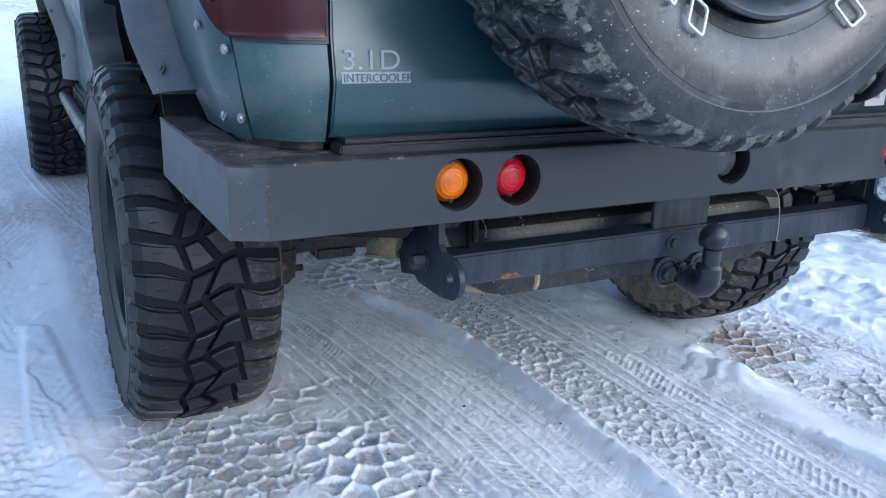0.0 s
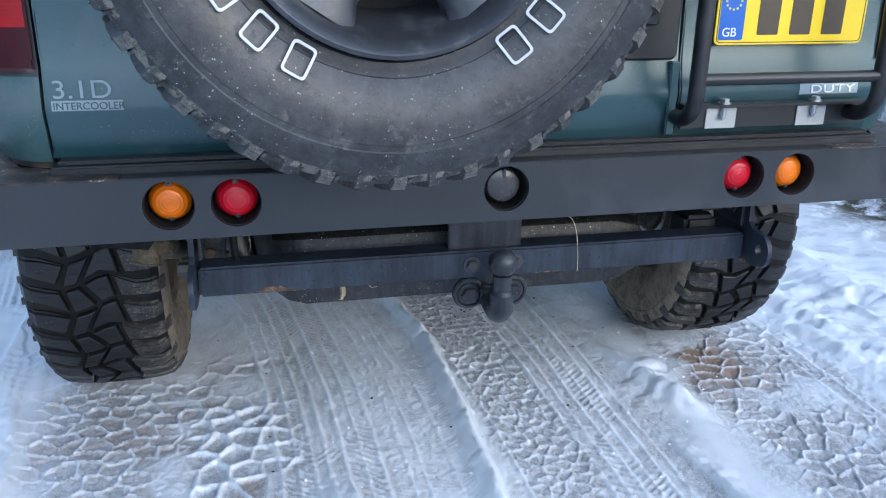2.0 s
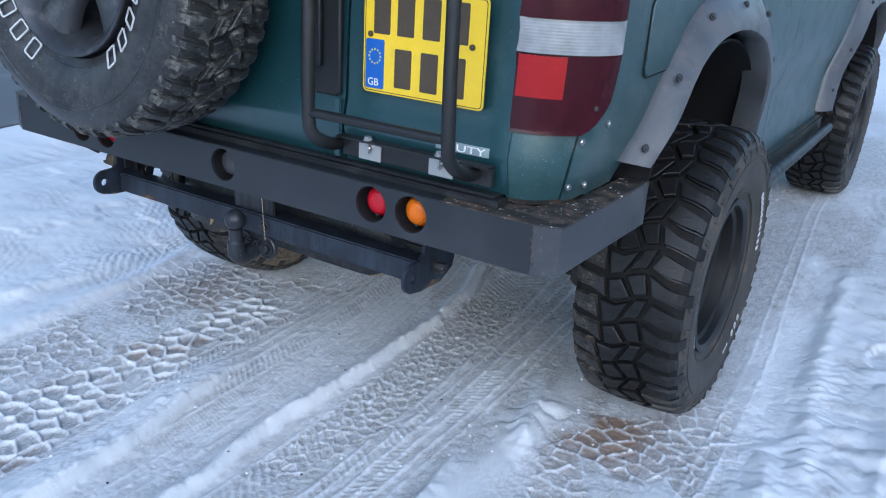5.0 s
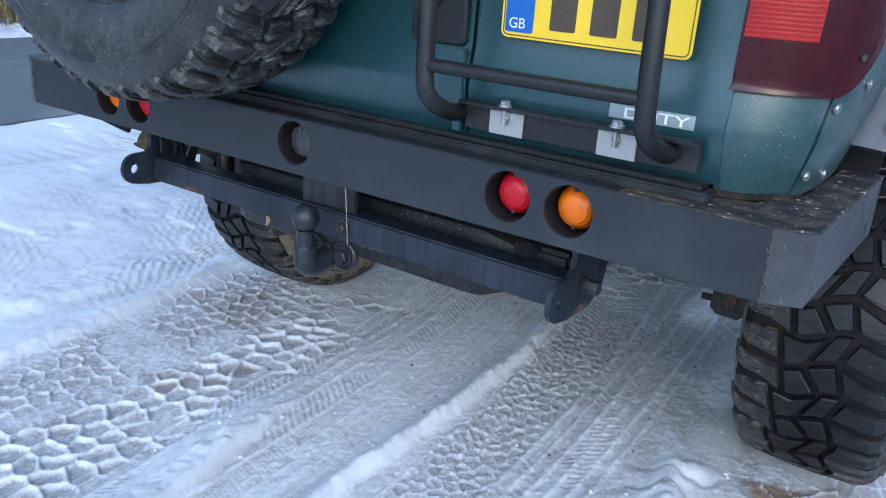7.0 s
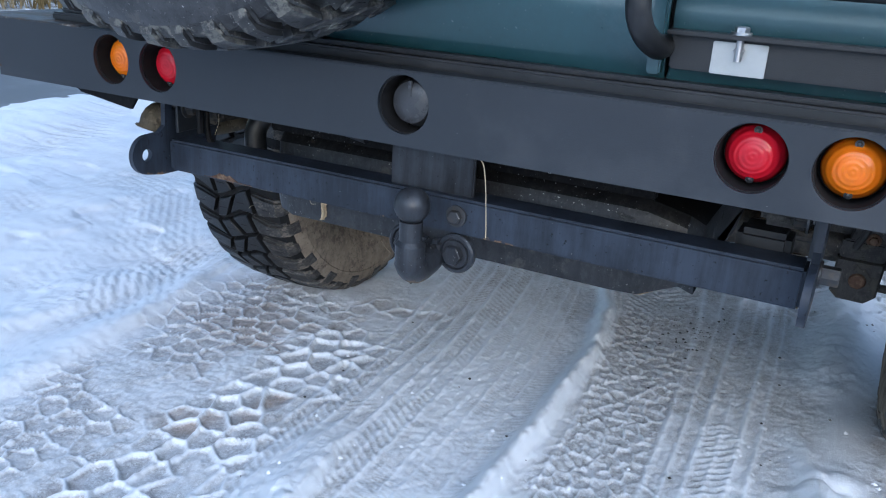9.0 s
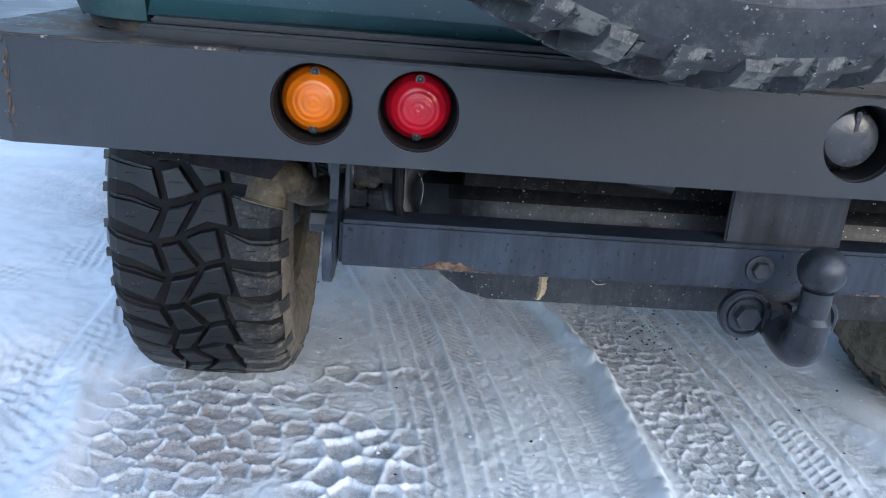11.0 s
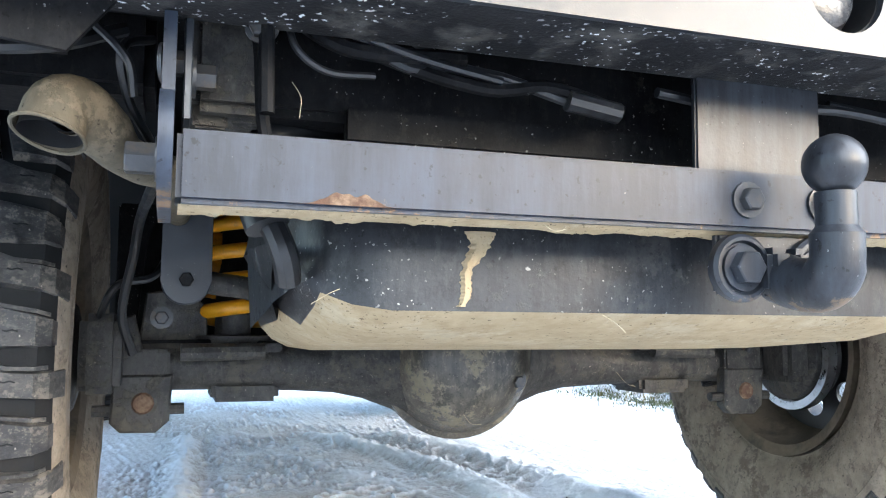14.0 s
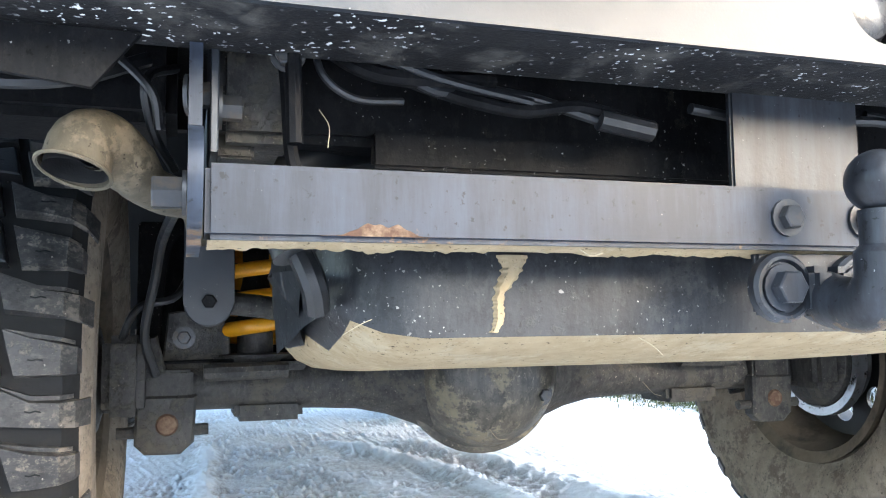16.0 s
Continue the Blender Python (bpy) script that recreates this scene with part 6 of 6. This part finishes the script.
bmesh.ops.recalc_face_normals(bm, faces=bm.faces[:])
for f in bm.faces:
    f.material_index = 1 if f.normal.z < (-0.22 if f.calc_center_median().x > -0.33 else -0.72) else (2 if f.normal.z > 0.5 else 0)
tank = part("fuel_tank", bm, [tank_mat, mud_tan, underbody], truck, "scuffed black fuel tank with dried mud beneath", 0.7)
rows = []
for k in range(141):
    t = k / 140
    x, z = -0.243 - 0.020 * t + 0.003 * math.sin(9 * t), 0.530 - 0.068 * t
    w = 0.005 + 0.011 * (1 - t) ** 3 + 0.004 * noise.noise((t * 11, 3, 0)) + 0.002 * noise.noise((t * 27, 4, 0))
    y = interp([(0.455, 0.1885), (0.47, 0.1865), (0.50, 0.1845), (0.585, 0.189)], z)
    rows.append([Vector((x - w, y + 0.001, z)), Vector((x - w * 0.5, y - 0.0035, z)), Vector((x + w * 0.4, y - 0.004, z)), Vector((x + w * 0.9, y + 0.001, z))])
part("mud_streak", put_grid(bmesh.new(), rows), mud_tan, tank, "tan mud streak")
part("tank_strap", tube(bend([(-0.452, 0.27, 0.62), (-0.447, 0.25, 0.575), (-0.436, 0.235, 0.55), (-0.424, 0.225, 0.53), (-0.414, 0.222, 0.505), (-0.408, 0.24, 0.485)], 5), 0.012, 10), black_plastic, tank)
part("filler_hose", tube(bend([(-0.30, 0.30, 0.66), (-0.40, 0.26, 0.63), (-0.445, 0.24, 0.59), (-0.43, 0.22, 0.53)], 6), 0.02, 12), black_plastic, truck)

# frame rails, crossmember, heat shield
for side in (-1, 1):
    part("chassis_rail", box(*sorted((side * 0.44, side * 0.50)), 0.14, 4.2, 0.61, 0.72, 0.008), chassis_mat, truck)
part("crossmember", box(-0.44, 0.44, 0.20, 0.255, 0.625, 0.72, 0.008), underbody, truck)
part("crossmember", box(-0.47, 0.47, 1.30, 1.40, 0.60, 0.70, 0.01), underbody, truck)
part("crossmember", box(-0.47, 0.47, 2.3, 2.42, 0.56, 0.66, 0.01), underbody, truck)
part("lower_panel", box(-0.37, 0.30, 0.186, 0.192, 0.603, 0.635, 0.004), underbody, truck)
part("gearbox", box(-0.15, 0.15, 2.4, 3.3, 0.50, 0.75, 0.05), chassis_mat, truck)
part("propshaft", tube([(0.0, 1.05, 0.42), (0.0, 2.45, 0.56)], 0.035, 16), chassis_mat, truck)
for k, (pts, r) in enumerate((
        ([(-0.42, 0.16, 0.70), (-0.34, 0.13, 0.66), (-0.26, 0.13, 0.645), (-0.20, 0.13, 0.652), (-0.13, 0.13, 0.637)], 0.006),
        ([(-0.36, 0.15, 0.72), (-0.30, 0.135, 0.668), (-0.24, 0.13, 0.655), (-0.17, 0.135, 0.640)], 0.005),
        ([(-0.44, 0.15, 0.71), (-0.40, 0.12, 0.67), (-0.36, 0.12, 0.662), (-0.28, 0.13, 0.668)], 0.007),
        ([(-0.10, 0.12, 0.655), (0.0, 0.125, 0.648), (0.10, 0.12, 0.656), (0.25, 0.13, 0.65), (0.40, 0.14, 0.67)], 0.005),
        ([(-0.455, 0.14, 0.70), (-0.45, 0.12, 0.655), (-0.447, 0.115, 0.60), (-0.44, 0.12, 0.575)], 0.0055),
        ([(-0.53, 0.20, 0.68), (-0.55, 0.15, 0.655), (-0.545, 0.17, 0.62), (-0.53, 0.22, 0.60)], 0.004))):
    part("cable", tube(bend(pts, 6), r, 8), black_plastic if k % 2 else underbody, truck)
for k, (pts, r) in enumerate((
        ([(-0.46, 0.13, 0.700), (-0.40, 0.11, 0.680), (-0.33, 0.115, 0.662), (-0.25, 0.12, 0.650)], 0.0035),
        ([(-0.43, 0.12, 0.69), (-0.425, 0.105, 0.655), (-0.40, 0.11, 0.640), (-0.36, 0.12, 0.643)], 0.003),
        ([(-0.41, 0.13, 0.705), (-0.37, 0.12, 0.672), (-0.33, 0.125, 0.655), (-0.29, 0.13, 0.66), (-0.22, 0.13, 0.648)], 0.0045),
        ([(-0.60, 0.18, 0.70), (-0.57, 0.14, 0.668), (-0.545, 0.13, 0.64), (-0.54, 0.14, 0.615)], 0.0035),
        ([(-0.72, 0.20, 0.68), (-0.66, 0.16, 0.65), (-0.60, 0.16, 0.655), (-0.55, 0.18, 0.68)], 0.006),
        ([(0.10, 0.13, 0.665), (0.20, 0.125, 0.655), (0.33, 0.13, 0.66), (0.44, 0.15, 0.69)], 0.004))):
    part("cable", tube(bend(pts, 6), r, 7), black_plastic, truck)
part("hanger_nut", bolt((-0.450, 0.108, 0.668), (-0.2, -1, 0), r=0.010, h=0.010, washer=0.013), bolt_dark, truck)
part("hanger_nut", bolt((-0.521, 0.118, 0.636), (1, -0.2, 0), r=0.010, h=0.018, washer=0.015), bolt_dark, truck)
part("hanger_strap", box(-0.497, -0.470, 0.16, 0.168, 0.60, 0.72, 0.002), chassis_mat, truck)
part("socket_box", box(0.415, 0.482, 0.145, 0.21, 0.53, 0.60, 0.008), black_plastic, truck)
part("white_sticker", box(0.430, 0.467, 0.1436, 0.1449, 0.5255 + 0.012, 0.5375 + 0.012, 0.0003), decal_white, truck)
part("connector", tube([(-0.185, 0.128, 0.642), (-0.135, 0.127, 0.634)], 0.0095, 10), black_plastic, truck)
part("hanger_rod", tube([(-0.448, 0.10, 0.70), (-0.446, 0.098, 0.60)], 0.006, 8), underbody, truck)

# exhaust with a turned-down tip
def exhaust():
    line = bend([(-0.50, 0.9, 0.60), (-0.505, 0.5, 0.595), (-0.515, 0.30, 0.585), (-0.535, 0.222, 0.579), (-0.554, 0.187, 0.583), (-0.566, 0.170, 0.592)], 5)
    bm = tube(line, 0.0172, 20, caps=False)
    tip = bend([(-0.552, 0.192, 0.583), (-0.563, 0.174, 0.594), (-0.578, 0.154, 0.606), (-0.591, 0.139, 0.602), (-0.595, 0.133, 0.580)], 4)
    put_tube(bm, tip, [0.0180, 0.0190, 0.0202, 0.0214] + [0.0225] * 9 + [0.0230, 0.0234, 0.0238, 0.0242], 28, caps=False)
    bm.verts.ensure_lookup_table()
    mouth, e = [bm.verts[k] for k in range(len(bm.verts) - 28, len(bm.verts))], Vector((-0.63, -0.77, 0))
    for v in mouth:
        d = (v.co - tip[-1]).dot(e)
        v.co += e * (0.16 * d if d > 0 else 0.0) + Vector((0, 0, 0.14 * d))
    put_tube(bm, [v.co.copy() for v in mouth], 0.0016, 6, closed=True)
    return bm, tip


pipe, tip = exhaust()
ex = part("exhaust", pipe, exhaust_mat, truck, "mud-baked exhaust with a turned-down tip", 0.7)
# Black inner tube: the shade inside the mouth, put in as colour.
part("shade_lining", tube(tip, [0.015] * 8 + [0.0200] * 5 + [0.0211, 0.0215, 0.0218, 0.0222], 28, caps=False), hole_dark, ex)

# axle
axle = part("rear_axle", tube([(-0.66, 0.93, 0.375), (-0.2, 0.93, 0.375), (0.2, 0.93, 0.375), (0.70, 0.93, 0.375)], [0.037, 0.039, 0.039, 0.037], 20), chassis_mat, truck, "muddy black rear axle")
m = Matrix.Translation((-0.018, 0.93, 0.392)) @ FACE
part("differential", lathe([(0, 0.150), (0.050, 0.148), (0.095, 0.125), (0.122, 0.085), (0.135, 0.04), (0.146, 0.035), (0.146, 0.018), (0.138, 0.012), (0.138, -0.05), (0.10, -0.14), (0.05, -0.2), (0, -0.2)], 40, m), casing_mat, axle, "oily black differential casing smeared with tan mud")
for side in (-1, 1):
    part("axle_taper", tube([(side * 0.07 - 0.018, 0.93, 0.390), (side * 0.12 - 0.018, 0.93, 0.386), (side * 0.17 - 0.018, 0.93, 0.382), (side * 0.22 - 0.018, 0.93, 0.379), (side * 0.28 - 0.018, 0.93, 0.376), (side * 0.36 - 0.018, 0.93, 0.375)], [0.124, 0.088, 0.064, 0.050, 0.043, 0.039], 24), chassis_mat, axle)
part("drain_plug", bolt((0.058, 0.806, 0.352), (0.25, -1, -0.15), r=0.011, h=0.010, washer=0.019), bolt_dark, axle)
for side in (-1, 1):
    sx = side * 0.405 if side < 0 else 0.43
    n = 5
    pts = [(sx + 0.056 * math.cos(a), 0.945 + 0.056 * math.sin(a), 0.452 + 0.235 * max(0.0, a / (n * math.tau) - 0.06)) for a in span(0, n * math.tau, n * 18)]
    part("coil_spring", tube(pts, 0.0122, 12), spring_yellow, truck, "yellow coil spring")
    part("spring_seat", lathe([(0, 0), (0.068, 0), (0.072, 0.014), (0.030, 0.016), (0.030, 0.05), (0, 0.05)], 24, Matrix.Translation((sx, 0.945, 0.412))), chassis_mat, axle)
    part("spring_bracket", box(sx - 0.075, sx + 0.075, 0.87, 1.0, 0.400, 0.414, 0.003), chassis_mat, axle)
    part("bump_stop", lathe([(0.028, 0), (0.03, 0.05), (0.022, 0.09), (0.022, 0.22)], 16, Matrix.Translation((sx, 0.945, 0.46))), underbody, truck)
    # damper and its foot
    fx = side * 0.545 if side < 0 else 0.575
    bm = prism([(fx - 0.044, 0.366), (fx - 0.046, 0.292), (fx - 0.030, 0.277), (fx + 0.022, 0.276), (fx + 0.042, 0.294), (fx + 0.046, 0.366)], 0.032, Matrix.Translation((0, 0.902, 0)) @ FACE, 0.004)
    put_box(bm, fx - 0.040, fx + 0.040, 0.875, 0.96, 0.345, 0.405, 0.004)
    part("damper_bracket", bm, chassis_mat, axle)
    part("rust_spot", lathe([(0, 0), (0.017, 0), (0.014, 0.004), (0, 0.003)], 14, Matrix.Translation((fx + 0.002, 0.8695, 0.322)) @ FACE), rust, axle)
    part("cross_bolt", tube([(fx - 0.072, 0.885, 0.310), (fx + 0.064, 0.885, 0.312)], 0.009, 8), chassis_mat, axle)
    part("damper", tube([(fx, 0.97, 0.33), (fx - side * 0.03, 1.12, 0.72)], [0.024, 0.028], 16), underbody, truck)
    part("link_bracket", box(fx + side * -0.16 - 0.055, fx - side * 0.16 + 0.055, 0.90, 1.02, 0.318, 0.352, 0.008), chassis_mat, axle)
    part("trailing_arm", tube([(fx - side * 0.13, 0.97, 0.345), (fx - side * 0.10, 1.7, 0.50)], 0.024, 12), chassis_mat, truck)
    # anti-roll bar link
    lx = side * 0.488
    part("drop_link", prism([(lx - 0.034, 0.64), (lx - 0.034, 0.51)] + [(lx + 0.034 * math.cos(a), 0.505 + 0.034 * math.sin(a)) for a in span(radians(180), radians(360), 10)] + [(lx + 0.034, 0.64)], 0.012, Matrix.Translation((0, 0.70, 0)) @ FACE, 0.002), bumper_black, truck)
    part("bolt", bolt((lx, 0.687, 0.506), (0, -1, 0), r=0.010, h=0.008, washer=0.0), underbody, truck)
    # drum brakes
    wx = LR_X if side < 0 else RR_X
    part("brake_drum", lathe([(0, 0.0), (0.045, 0.0), (0.052, 0.02), (0.082, 0.028), (0.095, 0.04), (0.098, 0.10), (0, 0.10)], 36, Matrix.Translation((wx - side * 0.155, 0.93, 0.392)) @ (TO_RIGHT if side > 0 else TO_LEFT)), chassis_mat, axle, "muddy brake drum")
    part("brake_rim_ring", lathe([(0.100, 0.0), (0.116, 0.0), (0.116, 0.022), (0.100, 0.022)], 40, Matrix.Translation((wx - side * 0.105, 0.93, 0.392)) @ (TO_RIGHT if side > 0 else TO_LEFT), True), bolt_steel, axle, "scoured steel brake disc edge")
    part("caliper", box(wx - side * 0.17 - 0.03, wx - side * 0.17 + 0.03, 0.82, 0.90, 0.34, 0.46, 0.012), chassis_mat, axle)
    part("brake_hose", tube(bend([(wx - side * 0.16, 0.85, 0.44), (wx - side * 0.19, 0.80, 0.50), (side * 0.53, 0.82, 0.52), (side * 0.50, 0.9, 0.60)], 6), 0.006, 8), black_plastic, truck)
part("anti_roll_bar", tube(bend([(-0.488, 0.712, 0.508), (-0.42, 0.72, 0.50), (-0.30, 0.735, 0.492), (0.30, 0.735, 0.492), (0.42, 0.72, 0.50), (0.488, 0.712, 0.508)], 5), 0.0165, 14), chassis_mat, truck)
part("panhard_rod", tube([(-0.40, 1.02, 0.46), (0.45, 1.02, 0.52)], 0.018, 12), chassis_mat, truck)
part("brake_pipe", tube(bend([(-0.60, 0.895, 0.415), (-0.45, 0.89, 0.418), (-0.30, 0.885, 0.417), (-0.12, 0.86, 0.44)], 6), 0.0032, 6), underbody, axle)
# Dark plates added ahead of the axle to block bright snow between the parts.
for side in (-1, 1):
    part("gap_filler_plate", box(*sorted((side * 0.29, side * 0.60)), 1.060, 1.072, 0.375, 0.66, 0.004), underbody, truck)
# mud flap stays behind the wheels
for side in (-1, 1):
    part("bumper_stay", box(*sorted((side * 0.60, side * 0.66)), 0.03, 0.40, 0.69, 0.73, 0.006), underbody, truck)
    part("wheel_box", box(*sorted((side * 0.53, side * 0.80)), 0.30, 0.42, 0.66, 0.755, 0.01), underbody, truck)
part("lug_bracket", prism([(-0.70, 0.64), (-0.58, 0.625), (-0.55, 0.664), (-0.74, 0.664)], 0.006, Matrix.Translation((0, 0.08, 0)) @ FACE), underbody, truck)
# brackets and pipes that crowd the ends of the axle
for side in (-1, 1):
    ox = side * 0.50
    part("arm_bracket", prism([(ox - 0.055, 0.395), (ox + 0.055, 0.395), (ox + 0.050, 0.47), (ox + 0.020, 0.505), (ox - 0.045, 0.495)], 0.012, Matrix.Translation((0, 0.92, 0)) @ FACE, 0.003), chassis_mat, axle)
    part("arm_bracket", prism([(ox + side * 0.04, 0.38), (ox + side * 0.12, 0.36), (ox + side * 0.125, 0.44), (ox + side * 0.06, 0.46)][::side], 0.02, Matrix.Translation((0, 0.90, 0)) @ FACE, 0.003), chassis_mat, axle)
    part("bracket_bolt", bolt((ox - 0.02, 0.907, 0.455), (0, -1, 0), r=0.011, h=0.012, washer=0.018), bolt_dark, axle)
    part("bracket_bolt", bolt((ox + side * 0.09, 0.879, 0.41), (0, -1, 0), r=0.009, h=0.010, washer=0.014), rust, axle)
    part("damper_sleeve", tube([(side * 0.49, 0.86, 0.40), (side * 0.36, 0.86, 0.402)], 0.014, 10), chassis_mat, axle)
    part("hose", tube(bend([(side * 0.56, 0.84, 0.40), (side * 0.575, 0.80, 0.46), (side * 0.56, 0.74, 0.54), (side * 0.55, 0.66, 0.585), (side * 0.53, 0.5, 0.61)], 6), 0.007, 8), black_plastic, truck)
# dry stalks caught in the mud
for pts in (((-0.425, 0.12, 0.632), (-0.419, 0.112, 0.618), (-0.421, 0.105, 0.600)), ((-0.224, 0.10, 0.530), (-0.215, 0.094, 0.522), (-0.205, 0.092, 0.524)), ((-0.13, 0.17, 0.456), (-0.118, 0.165, 0.448), (-0.108, 0.166, 0.440)),
            ((-0.40, 0.16, 0.462), (-0.388, 0.15, 0.470), (-0.379, 0.149, 0.474)), ((0.30, 0.89, 0.36), (0.31, 0.87, 0.34), (0.325, 0.866, 0.335)), ((-0.04, 0.80, 0.30), (-0.03, 0.79, 0.285), (-0.012, 0.79, 0.283))):
    part("dry_stalk", tube(bend(pts, 4), 0.00035, 5), straw, truck)
